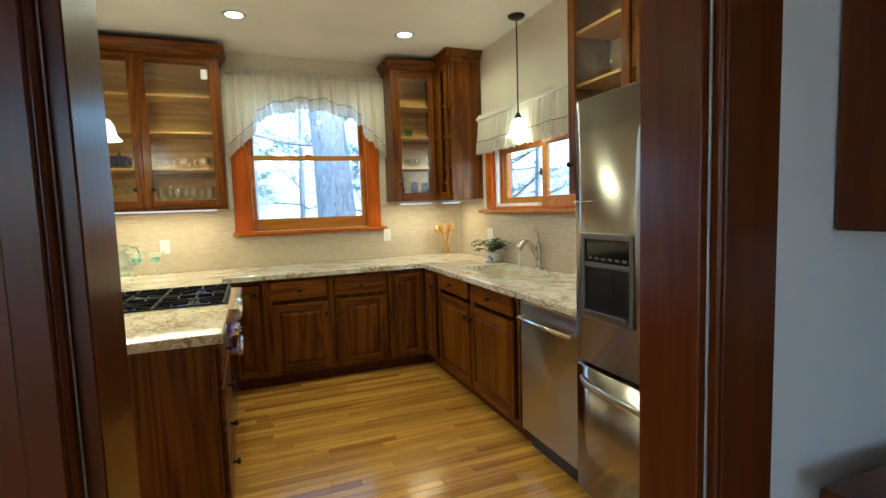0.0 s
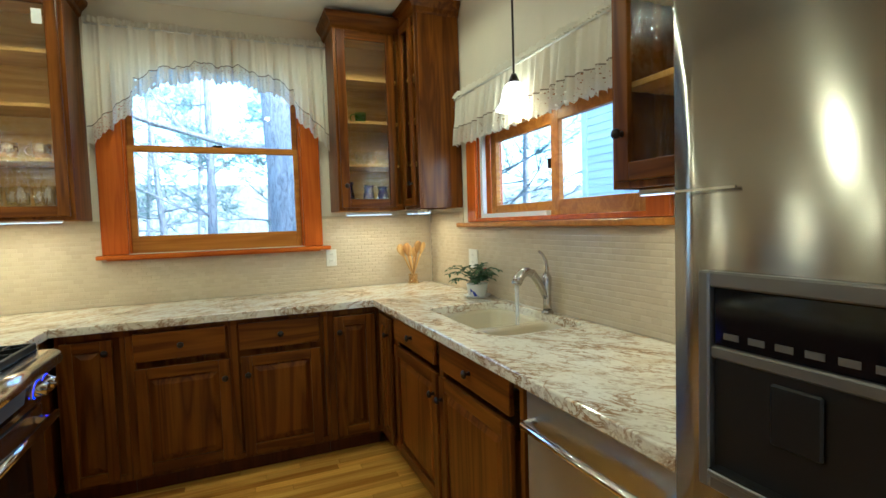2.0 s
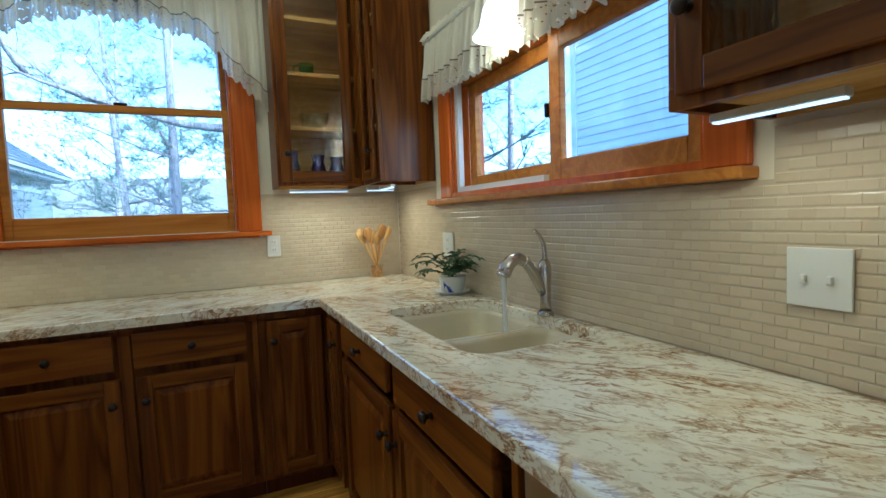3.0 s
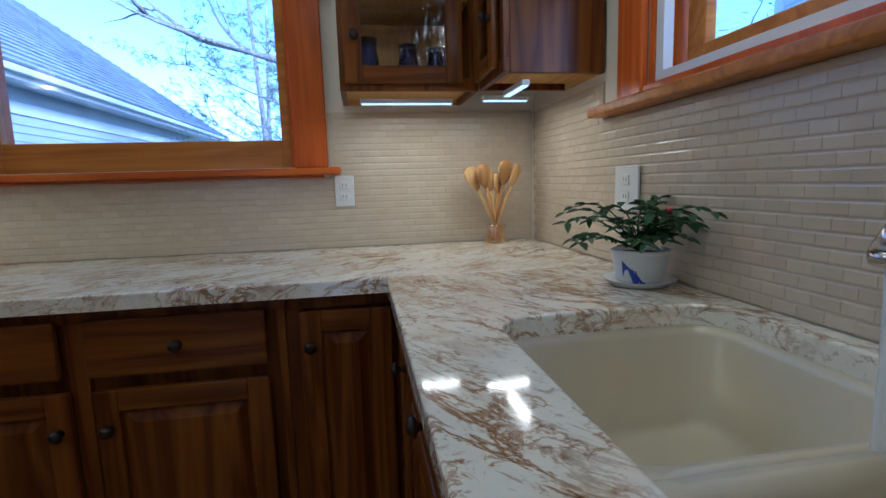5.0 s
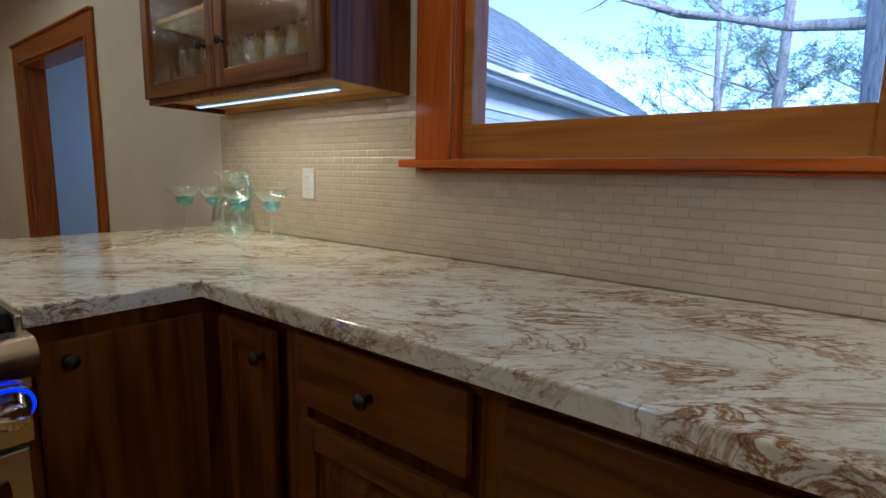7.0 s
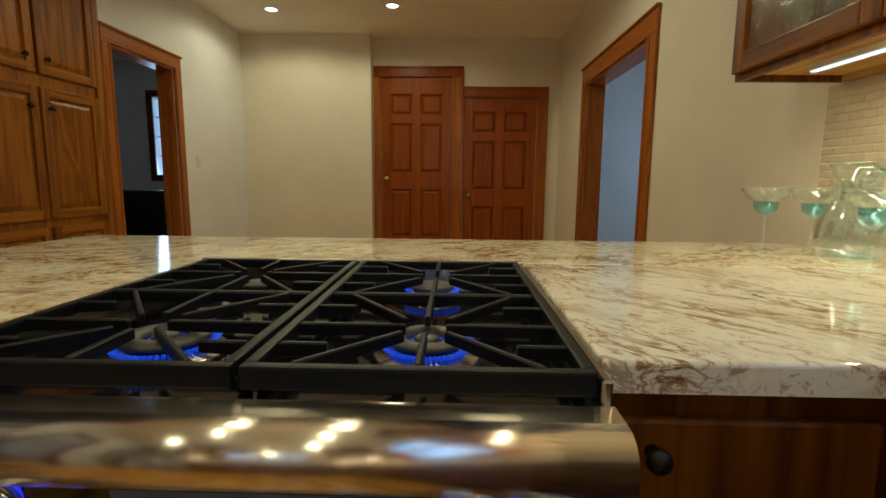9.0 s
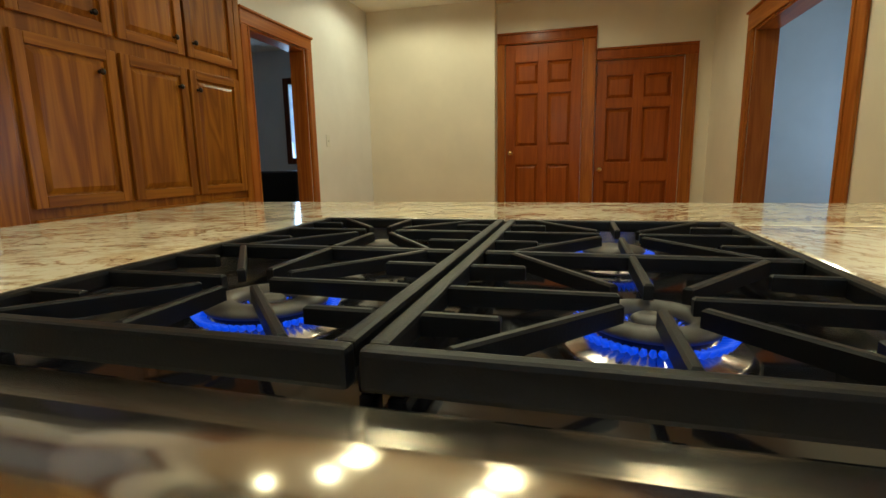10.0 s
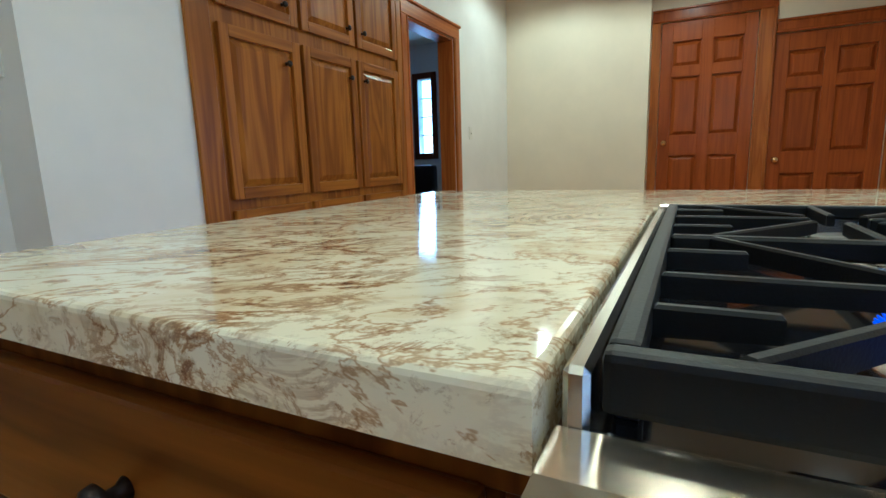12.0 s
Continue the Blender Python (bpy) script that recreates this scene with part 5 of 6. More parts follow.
# ---- pantry ----
def pantry():
    e = thing("pantry_cabinet", "golden oak built-in pantry wall with six raised-panel doors", "cabinet", (PAN[1], WS + 0.001, 0), 180)
    W = PAN[1] - PAN[0]
    c = 0.06
    part("side_stile", boxes([(-c, 0.06, -0.02, 0.0, 0.0, 2.50)], 0.003), PANTRY, e)
    part("side_stile", boxes([(W - 0.05, W + 0.012, -0.02, 0.0, 0.0, 2.50)], 0.003), PANTRY, e)
    part("head_rail", boxes([(-c, W + 0.012, -0.021, 0.0, 2.501, 2.57)], 0.003), PANTRY_X, e)
    part("carcass", boxes([(0.0, W, 0.015, 0.50, 0.05, 2.495)]), PANTRY, e)
    part("face_frame", boxes([(0.06, W - 0.05, -0.0005, 0.0145, 0.05, 2.495)]), PANTRY, e)
    edges = [(0.095, 0.605), (0.635, 1.105), (1.13, 1.605)]
    knobs_low = (0.50, 1.03, 1.185)
    for (a, b), k in zip(edges, knobs_low):
        b = min(b, W - 0.06)
        frame_door(e, a, b, 0.86, 1.645, -0.001, PANTRY, PANTRY_X, knob=(k, 1.525), thick=0.022)
        frame_door(e, a, b, 1.72, 2.42, -0.001, PANTRY, PANTRY_X, knob=(k, 1.81), thick=0.022)
        frame_door(e, a, b, 0.12, 0.81, -0.001, PANTRY, PANTRY_X, knob=(k, 0.72), thick=0.022)


pantry()


# ---- lamps ----
def downlight(x, y):
    e = thing("downlight", "white recessed ceiling downlight, lit", "light", (x, y, CEIL), 0, "recessed downlights")
    part("trim", lathe([(0.055, 0.0), (0.082, -0.001), (0.080, -0.006), (0.058, -0.004), (0.055, 0.0)][:-1], 32), WHITE, e)
    part("lens", lathe([(0.0001, -0.0035), (0.056, -0.0035), (0.056, -0.0025), (0.0001, -0.0025)], 28), CAN_GLOW, e, "glowing lens")


for cx, cy in CANS:
    downlight(cx, cy)


def pendant(x, y, z):
    e = thing("pendant_lamp", "bronze rod pendant with a lit white glass bell shade", "light", (x, y, CEIL), 0, "bell pendants")
    part("canopy", lathe([(0.0001, 0.0), (0.062, 0.0), (0.062, -0.010), (0.045, -0.022), (0.012, -0.028), (0.0001, -0.028)], 28), BRONZE, e)
    part("rod", tube([(0, 0, -0.02), (0, 0, z - CEIL + 0.035)], 0.0055, 10), BRONZE, e)
    part("socket_cup", lathe([(0.0001, z - CEIL + 0.045), (0.012, z - CEIL + 0.04), (0.024, z - CEIL + 0.012), (0.026, z - CEIL), (0.0001, z - CEIL)], 24), BRONZE, e)
    h = z - CEIL
    prof = [(0.026, h - 0.001), (0.040, h - 0.010), (0.054, h - 0.035), (0.062, h - 0.070), (0.070, h - 0.100), (0.088, h - 0.122), (0.094, h - 0.130), (0.090, h - 0.130), (0.067, h - 0.102), (0.058, h - 0.070), (0.050, h - 0.036), (0.036, h - 0.014), (0.022, h - 0.004)]
    s = part("shade", lathe(prof, 36), SHADE, e, "lit white frosted glass bell shade")
    s.visible_shadow = False


for row in PENDANTS:
    pendant(*row)


# ---- window valances ----
def cloth_strip(x0, x1, top, bottom, depth, folds, nx=220, nz=14, seed=1, ruffle=0.0, swell=(0.45, 0.75)):
    bm = bmesh.new()
    rows = []
    rnd = random.Random(seed)
    ph = [rnd.uniform(0, 6.28) for _ in range(6)]
    for j in range(nz + 1):
        v = j / nz
        row = []
        for i in range(nx + 1):
            u = i / nx
            x = x0 + (x1 - x0) * u
            zt, zb = top(u), bottom(u)
            z = zt + (zb - zt) * v
            amp = depth * (swell[0] + swell[1] * v)
            w = math.sin(folds * u * 6.283 + ph[0] + 0.8 * math.sin(5 * u + ph[1])) + 0.5 * math.sin(folds * 1.7 * u * 6.283 + ph[2]) + 0.25 * math.sin(folds * 3.3 * u * 6.283 + ph[3])
            y = -amp * (w * 0.5 + 0.85)
            if ruffle:
                z += ruffle * v * math.sin(folds * 2.6 * u * 6.283 + ph[4])
            row.append(bm.verts.new((x, y, z)))
        rows.append(row)
    for a, b in zip(rows, rows[1:]):
        for i in range(nx):
            f = bm.faces.new((a[i], a[i + 1], b[i + 1], b[i]))
            f.smooth = True
    return bm


def valance(at, rz, w, swag, top, folds, label, seed, depth=0.036):
    e = thing("window_valance", label, "curtain", at, rz, "eyelet window valances")
    band = 0.105
    part("curtain_rod", tube([(0.0, 0.02, top - 0.035), (0.0, -0.015, top - 0.035), (w, -0.015, top - 0.035), (w, 0.02, top - 0.035)], 0.006, 8), WHITE, e)
    part("header_ruffle", cloth_strip(0, w, lambda u: top + 0.012 * abs(math.sin(70 * u)) + 0.004 * math.sin(23 * u), lambda u: top - 0.028, 0.022, folds * 3.1, seed=seed, nz=3), CLOTH, e)
    part("body", cloth_strip(0, w, lambda u: top - 0.028, lambda u: swag(u) + band, depth, folds, seed=seed), CLOTH, e, "gathered cream cotton")
    part("eyelet_border", cloth_strip(0, w, lambda u: swag(u) + band, swag, depth, folds, seed=seed, nz=6, ruffle=0.008, nx=340, swell=(1.2, 0.25)), LACE, e, "cream eyelet lace border with a scalloped edge")
    part("stitching", cloth_strip(0, w, lambda u: swag(u) + band + 0.003, lambda u: swag(u) + band - 0.003, depth, folds, seed=seed, nz=1, swell=(1.27, 0.0)), STITCH, e, "thin tan stitched line")


def swag1(u):
    s = abs(2 * u - 1)
    if s > 0.66:
        return 1.86 + (1 - s) / 0.34 * 0.22
    return 2.28 - (s / 0.66) ** 2 * 0.12 - 0.012 * math.sin(40 * u)


valance((1.15, WA - 0.035, 0), 0, 1.39, swag1, 2.60, 17, "cream gathered cotton valance with swagged eyelet lace edge", 4)
valance((WB - 0.035, 4.13, 0), -90, 1.69, lambda u: 1.84 + 0.004 * math.sin(30 * u), 2.17, 27, "short straight cream cotton valance with eyelet lace edge", 9, 0.024)


# ---- switches and outlets ----
def plate(at, rz, kind, label, w=0.072):
    e = thing("outlet_plate" if kind == "outlet" else "switch_plate", label, "outlet" if kind == "outlet" else "switch", at, rz)
    part("plate", boxes([(-w / 2, w / 2, -0.006, 0.0, -0.058, 0.058)], 0.0025, 2), WHITE, e)
    if kind == "outlet":
        for z in (-0.022, 0.022):
            r = part("receptacle", boxes([(-0.017, 0.017, -0.009, -0.0062, z - 0.014, z + 0.014)], 0.0012), WHITE, e)
            for x in (-0.006, 0.006):
                part("slot", boxes([(x - 0.001, x + 0.001, -0.0094, -0.0091, z - 0.004, z + 0.006)]), BLACK_PLASTIC, r)
    else:
        for x in ([0.0] if w < 0.09 else [-0.023, 0.023]):
            part("toggle", boxes([(x - 0.005, x + 0.005, -0.017, -0.0062, -0.010, 0.006)], 0.002), WHITE, e)


plate((2.512, WA - 0.0135, 1.132), 0, "outlet", "white duplex outlet on the tiled wall below the window sill")
plate((0.612, WA - 0.0135, 1.132), 0, "outlet", "white duplex outlet on the tiled wall near the jug")
plate((WB - 0.0135, 3.99, 1.125), -90, "outlet", "white outlet on the tiled wall behind the plant", 0.115)
plate((WB - 0.0135, 2.335, 1.122), -90, "switch", "white double toggle switch on the tiled wall near the refrigerator", 0.115)
plate((-3.12, WS + 0.0005, 1.27), 180, "switch", "white switch on the cream wall by the narrow doorway")
plate((0.4605, 0.87, 1.38), 90, "switch", "white double switch on the short wall by the kitchen doorway", 0.115)


# ---- things on the worktop ----
def utensils():
    e = thing("utensil_holder", "glass holder of wooden spoons in the worktop corner", "utensil holder", (3.075, 4.60, 0.914))
    part("jar", lathe([(0.0001, 0.0), (0.040, 0.0), (0.043, 0.01), (0.034, 0.03), (0.033, 0.06), (0.038, 0.075), (0.035, 0.075), (0.030, 0.06), (0.031, 0.03), (0.037, 0.012), (0.0001, 0.008)], 28), GOLDGLASS, e, "squat amber-tinted glass jar")
    rows = ((-0.105, 0.00, 0.29, 0.010, 0.032, SPOONWOOD), (-0.060, -0.02, 0.30, 0.012, 0.034, SPOONDARK), (-0.02, 0.02, 0.285, 0.016, 0.026, SPOONWOOD), (0.045, -0.02, 0.315, 0.014, 0.034, SPOONDARK), (0.10, 0.01, 0.30, 0.012, 0.022, SPOONWOOD), (0.02, 0.01, 0.27, 0.014, 0.028, SPOONWOOD))
    for dx, dy, h, r, wide, m in rows:
        dx, wide = dx * 1.0, wide * 1.5
        bm = tube([(-dx * 0.22, -dy * 0.2, 0.012), (dx * 0.35, dy * 0.3, h * 0.5), (dx * 0.62, dy * 0.6, h * 0.72)], [0.005, 0.006, 0.007], 8)
        tube([(dx * 0.62, dy * 0.6, h * 0.70), (dx * 0.72, dy * 0.7, h * 0.80), (dx * 0.85, dy * 0.85, h * 0.90), (dx * 0.95, dy, h * 0.97), (dx, dy, h)], [0.007, wide * 0.75, wide, wide * 0.85, wide * 0.3], 12, bm, flat=0.28)
        part("wooden_spoon", bm, m, e, "wooden spoon" if m is SPOONWOOD else "dark olive-wood spoon", smooth=True)


utensils()


def plant():
    s = thing("saucer", "white ceramic saucer under the plant pot", "saucer", (3.183, 3.79, 0.914))
    part("dish", lathe([(0.0001, 0.0), (0.060, 0.0), (0.062, 0.004), (0.078, 0.012), (0.080, 0.015), (0.060, 0.009), (0.0001, 0.008)], 36), WHITE, s)
    e = thing("potted_plant", "small dark green plant in a white and blue ceramic pot", "plant", (3.183, 3.79, 0.923))
    pot = part("pot", lathe([(0.0001, 0.0), (0.048, 0.0), (0.052, 0.006), (0.060, 0.058), (0.063, 0.070), (0.059, 0.072), (0.054, 0.058), (0.0001, 0.056)], 36), WHITE, e, "white glazed pot with a blue motif")
    bm = bmesh.new()
    for a0, a1, z0, z1 in ((200, 240, 0.012, 0.050), (222, 252, 0.010, 0.034)):
        vs = []
        for k in range(7):
            a = radians(a0 + (a1 - a0) * k / 6)
            for z in (z0 + 0.02 * math.sin(k), z1 - 0.006 * k):
                r = 0.0519 + z * 0.126
                vs.append(bm.verts.new((r * math.cos(a) * 1.012, r * math.sin(a) * 1.012, z)))
        for k in range(6):
            bm.faces.new((vs[2 * k], vs[2 * k + 1], vs[2 * k + 3], vs[2 * k + 2]))
    part("motif", bm, BLUEPAINT, pot, "blue painted motif")
    part("soil", lathe([(0.0001, 0.055), (0.0535, 0.055), (0.0535, 0.061), (0.0001, 0.065)], 24), SOIL, e)
    rnd = random.Random(5)
    stems, leaves = bmesh.new(), bmesh.new()
    for k in range(26):
        a = rnd.uniform(0, 6.283)
        reach, h = rnd.uniform(0.06, 0.19), rnd.uniform(0.04, 0.125)
        if math.cos(a) > 0:
            reach *= 1 - 0.5 * math.cos(a)
        pts = []
        for j in range(7):
            u = j / 6
            pts.append(Vector((math.cos(a + 0.4 * u) * reach * u, math.sin(a + 0.4 * u) * reach * u, 0.066 + h * math.sin(u * 1.9) - 0.008 * u * u)))
        tube(pts, 0.0018, 5, stems)
        for j in range(1, 7):
            for sgn in (-1, 1):
                d = (pts[j] - pts[j - 1]).normalized()
                side = d.cross(Vector((0, 0, 1))).normalized() * sgn
                out = (side * 0.8 + d * 0.7 + Vector((0, 0, rnd.uniform(-0.3, 0.15)))).normalized()
                L, Wd = rnd.uniform(0.024, 0.042), rnd.uniform(0.006, 0.010)
                across = out.cross(Vector((0, 0, 1))).normalized()
                p = pts[j]
                q = [p, p + out * L * 0.35 + across * Wd + Vector((0, 0, 0.003)), p + out * L * 0.7 + across * Wd * 0.8, p + out * L + Vector((0, 0, -0.006)), p + out * L * 0.7 - across * Wd * 0.8, p + out * L * 0.35 - across * Wd + Vector((0, 0, 0.003))]
                vs = [leaves.verts.new(c) for c in q]
                leaves.faces.new((vs[0], vs[1], vs[2], vs[3]))
                leaves.faces.new((vs[0], vs[3], vs[4], vs[5]))
    tagged(part("stem", stems, LEAF, e), kind="stuff")
    tagged(part("foliage", leaves, LEAF, e), kind="stuff")
    part("flower", lathe([(0.0001, 0.0), (0.007, 0.004), (0.010, 0.014), (0.0001, 0.018)], 8, bm=None), REDPETAL, e, "tiny red bloom", at=(0.01, -0.09, 0.15))


BLUEPAINT = mat("cobalt_paint", (0.05, 0.07, 0.42), 0.25)[0]
REDPETAL = mat("red_petal", (0.5, 0.03, 0.03), 0.5)[0]
plant()


def jug():
    e = thing("glass_jug", "clear teal-tinted glass jug on the granite worktop", "jug", (0.33, 4.56, 0.914))
    e.scale = (1.2, 1.2, 1.2)
    prof = [(0.0001, 0.0), (0.048, 0.0), (0.060, 0.012), (0.070, 0.05), (0.066, 0.09), (0.046, 0.13), (0.040, 0.165), (0.052, 0.205), (0.058, 0.215), (0.055, 0.216), (0.048, 0.205), (0.036, 0.165), (0.042, 0.13), (0.062, 0.09), (0.066, 0.05), (0.056, 0.016), (0.0001, 0.012)]
    part("body", lathe(prof, 36), CLEAR, e)
    part("base_disc", lathe([(0.0001, 0.0125), (0.054, 0.0165), (0.05, 0.02), (0.0001, 0.018)], 30), TEAL, e, "thick teal glass base")
    part("handle", tube([(0.054, 0, 0.20), (0.090, 0, 0.195), (0.105, 0, 0.15), (0.095, 0, 0.10), (0.066, 0, 0.075)], 0.006, 10), TEAL, e, smooth=True)


def margarita(x, y, name="margarita_glass"):
    e = thing(name, "stemmed margarita glass with a teal bowl beside the jug", "glass", (x, y, 0.914), 0, "margarita glasses")
    e.scale = (1.2, 1.2, 1.12)
    part("foot", lathe([(0.0001, 0.0), (0.036, 0.0), (0.034, 0.003), (0.006, 0.008), (0.004, 0.012), (0.0001, 0.012)], 28), CLEAR, e)
    part("stem", lathe([(0.0001, 0.011), (0.004, 0.011), (0.004, 0.085), (0.008, 0.095), (0.0001, 0.096)], 14), CLEAR, e)
    part("lower_bowl", lathe([(0.0001, 0.095), (0.012, 0.097), (0.026, 0.112), (0.029, 0.133), (0.026, 0.133), (0.023, 0.113), (0.011, 0.101), (0.0001, 0.0995)], 28), TEAL, e, "teal lower bowl")
    part("upper_bowl", lathe([(0.029, 0.1335), (0.042, 0.142), (0.056, 0.160), (0.058, 0.172), (0.056, 0.172), (0.053, 0.160), (0.040, 0.145), (0.026, 0.1335)], 32), CLEAR, e)


jug()
for gx, gy in ((0.56, 4.58), (0.44, 4.52), (0.20, 4.55), (0.09, 4.48)):
    margarita(gx, gy)


# ---- things in the wall cabinets ----
def tumbler(x, y, z, h=0.11, r=0.033, m=SHELFGLASS, label="clear tumbler on a cabinet shelf"):
    e = thing("tumbler", label, "glass", (x, y, z), 0, "shelf glasses")
    part("glass", lathe([(0.0001, 0.0), (r * 0.8, 0.0), (r, h), (r - 0.002, h), (r * 0.8 - 0.002, 0.008), (0.0001, 0.008)], 22), m, e)


def goblet(x, y, z, h=0.15):
    e = thing("wine_glass", "clear stemmed wine glass on a cabinet shelf", "glass", (x, y, z), 0, "shelf glasses")
    part("foot", lathe([(0.0001, 0.0), (0.032, 0.0), (0.030, 0.003), (0.004, 0.008), (0.0001, 0.008)], 22), CLEAR, e)
    part("stem", lathe([(0.0001, 0.0075), (0.0035, 0.0075), (0.0035, h * 0.45), (0.0001, h * 0.45)], 10), CLEAR, e)
    part("bowl", lathe([(0.0001, h * 0.45), (0.02, h * 0.5), (0.034, h * 0.7), (0.029, h), (0.027, h), (0.032, h * 0.7), (0.018, h * 0.52), (0.0001, h * 0.48)], 24), CLEAR, e)


def cup(x, y, z, m, label, r=0.038, h=0.06):
    e = thing("cup", label, "cup", (x, y, z), 0, "shelf cups")
    part("bowl", lathe([(0.0001, 0.0), (r * 0.6, 0.0), (r * 0.9, h * 0.4), (r, h), (r - 0.002, h), (r * 0.85, h * 0.4), (0.0001, 0.006)], 24), m, e)
    part("handle", tube([(-r, 0, h * 0.88), (-r - 0.020, 0, h * 0.84), (-r - 0.028, 0, h * 0.58), (-r - 0.018, 0, h * 0.30), (-r * 0.88, 0, h * 0.22)], 0.0045, 8), m, e, smooth=True)


fl = 1.4681
for k in range(8):
    tumbler(0.65 + k * 0.058, 4.47 + 0.06 * (k % 2), fl, 0.145, 0.035)
for k in range(4):
    goblet(0.13 + k * 0.095, 4.50 + 0.04 * (k % 2), fl, 0.18)
for cx in (0.83, 0.97):
    cup(cx, 4.50, 1.7581, LUSTRE, "gold lustre cup with a handle on a cabinet shelf", 0.046, 0.082)
cup(2.72, 4.56, 2.0381, GREENGLASS, "green glass cup on a corner cabinet shelf", 0.042, 0.075)


def bowl(x, y, z, m, label, r=0.085, h=0.08, name="bowl"):
    e = thing(name, label, "bowl", (x, y, z))
    part("body", lathe([(0.0001, 0.0), (r * 0.4, 0.0), (r * 0.8, h * 0.4), (r, h), (r - 0.004, h), (r * 0.75, h * 0.4), (0.0001, 0.008)], 30), m, e)


e = thing("covered_dish", "cobalt blue glass dish with a lid on a cabinet shelf", "dish", (0.38, 4.54, 1.7581))
dish = part("dish", lathe([(0.0001, 0.0), (0.070, 0.0), (0.088, 0.02), (0.092, 0.085), (0.086, 0.085), (0.082, 0.022), (0.0001, 0.010)], 30), BLUEGLASS, e)
part("lid", lathe([(0.0001, 0.118), (0.016, 0.118), (0.012, 0.104), (0.060, 0.098), (0.094, 0.086), (0.0001, 0.086)][::-1], 30), BLUEGLASS, dish)
bowl(2.75, 4.58, 1.7581, CLEAR, "upturned clear glass bowl on a corner shelf", 0.085, 0.09)
for x, h in ((2.62, 0.16), (2.76, 0.14), (2.86, 0.13)):
    e = thing("vase", "dark blue glass vase in the corner cabinet", "vase", (x, 4.57, 1.4881), 0, "blue vases")
    part("body", lathe([(0.0001, 0.0), (0.028, 0.0), (0.042, h * 0.4), (0.030, h * 0.8), (0.038, h), (0.034, h), (0.026, h * 0.8), (0.038, h * 0.4), (0.0001, 0.01)], 24), BLUEGLASS, e)
e = thing("cruet", "cobalt glass cruet above the refrigerator", "bottle", (3.10, 1.74, 1.9385))
part("body", lathe([(0.0001, 0.0), (0.045, 0.0), (0.055, 0.03), (0.03, 0.08), (0.014, 0.12), (0.02, 0.14), (0.0001, 0.14)], 24), BLUEGLASS, e)
part("stopper", lathe([(0.0001, 0.14), (0.012, 0.142), (0.018, 0.16), (0.0001, 0.178)], 16), BLUEGLASS, e)
tumbler(3.10, 1.66, 1.9385, 0.09, 0.03)
tumbler(3.12, 2.28, 1.7581, 0.10, 0.033)
tumbler(3.12, 2.14, 1.7581, 0.10, 0.033)
e = thing("paper_label", "small cream paper note stuck inside the glazed door", "label", (1.02, 4.388, 2.47))
part("paper", boxes([(-0.022, 0.022, -0.003, -0.002, -0.038, 0.038)]), WHITE, e)


# ---- dining room beside the first doorway ----
def hutch():
    e = thing("wall_shelf_cabinet", "dark wooden wall cabinet hung beyond the kitchen doorway", "cabinet", (0, 0, 0))
    part("body", boxes([(2.27, 3.10, 0.42, 0.655, 1.33, 2.30)], 0.004), DARKWOOD, e)
    part("door", boxes([(2.28, 2.68, 0.40, 0.4185, 1.34, 2.29)], 0.004), DARKWOOD, e)
    part("door", boxes([(2.685, 3.09, 0.40, 0.4185, 1.34, 2.29)], 0.004), DARKWOOD, e)
    t = thing("sideboard", "dark wooden desk with a black leather top by the pale wall", "desk", (0, 0, 0))
    part("top", boxes([(2.16, 3.20, -0.10, 0.60, 0.86, 0.90)], 0.008, 2), DARKWOOD, t)
    part("inset", boxes([(2.24, 3.12, -0.02, 0.54, 0.9005, 0.906)], 0.002), BLACKLEATHER, t, "black leather inset")
    part("body", boxes([(2.20, 3.16, -0.06, 0.58, 0.08, 0.8595)], 0.003), DARKWOOD, t)
    for x in (2.22, 3.10):
        for y in (-0.04, 0.52):
            part("foot", boxes([(x, x + 0.04, y, y + 0.04, 0.0, 0.0795)], 0.003), DARKWOOD, t)


hutch()


def black_chair():
    e = thing("armchair", "black leather armchair in the room behind the narrow doorway", "chair", (-3.2, 0.05, 0))
    part("seat", boxes([(-0.35, 0.35, -0.35, 0.35, 0.22, 0.46)], 0.05, 3), BLACKLEATHER, e)
    part("backrest", boxes([(-0.38, 0.0, -0.40, -0.24, 0.40, 1.22)], 0.05, 3), BLACKLEATHER, e)
    part("armrest", boxes([(-0.45, -0.34, -0.35, 0.36, 0.20, 0.98)], 0.04, 3), BLACKLEATHER, e)
    part("armrest", boxes([(0.34, 0.45, -0.35, 0.36, 0.20, 0.88)], 0.04, 3), BLACKLEATHER, e)
    for x in (-0.33, 0.29):
        for y in (-0.31, 0.27):
            part("leg", boxes([(x, x + 0.04, y, y + 0.04, 0.0, 0.22)], 0.003), DARKWOOD, e)


black_chair()


# ---- outdoors ----
GZ = -0.75


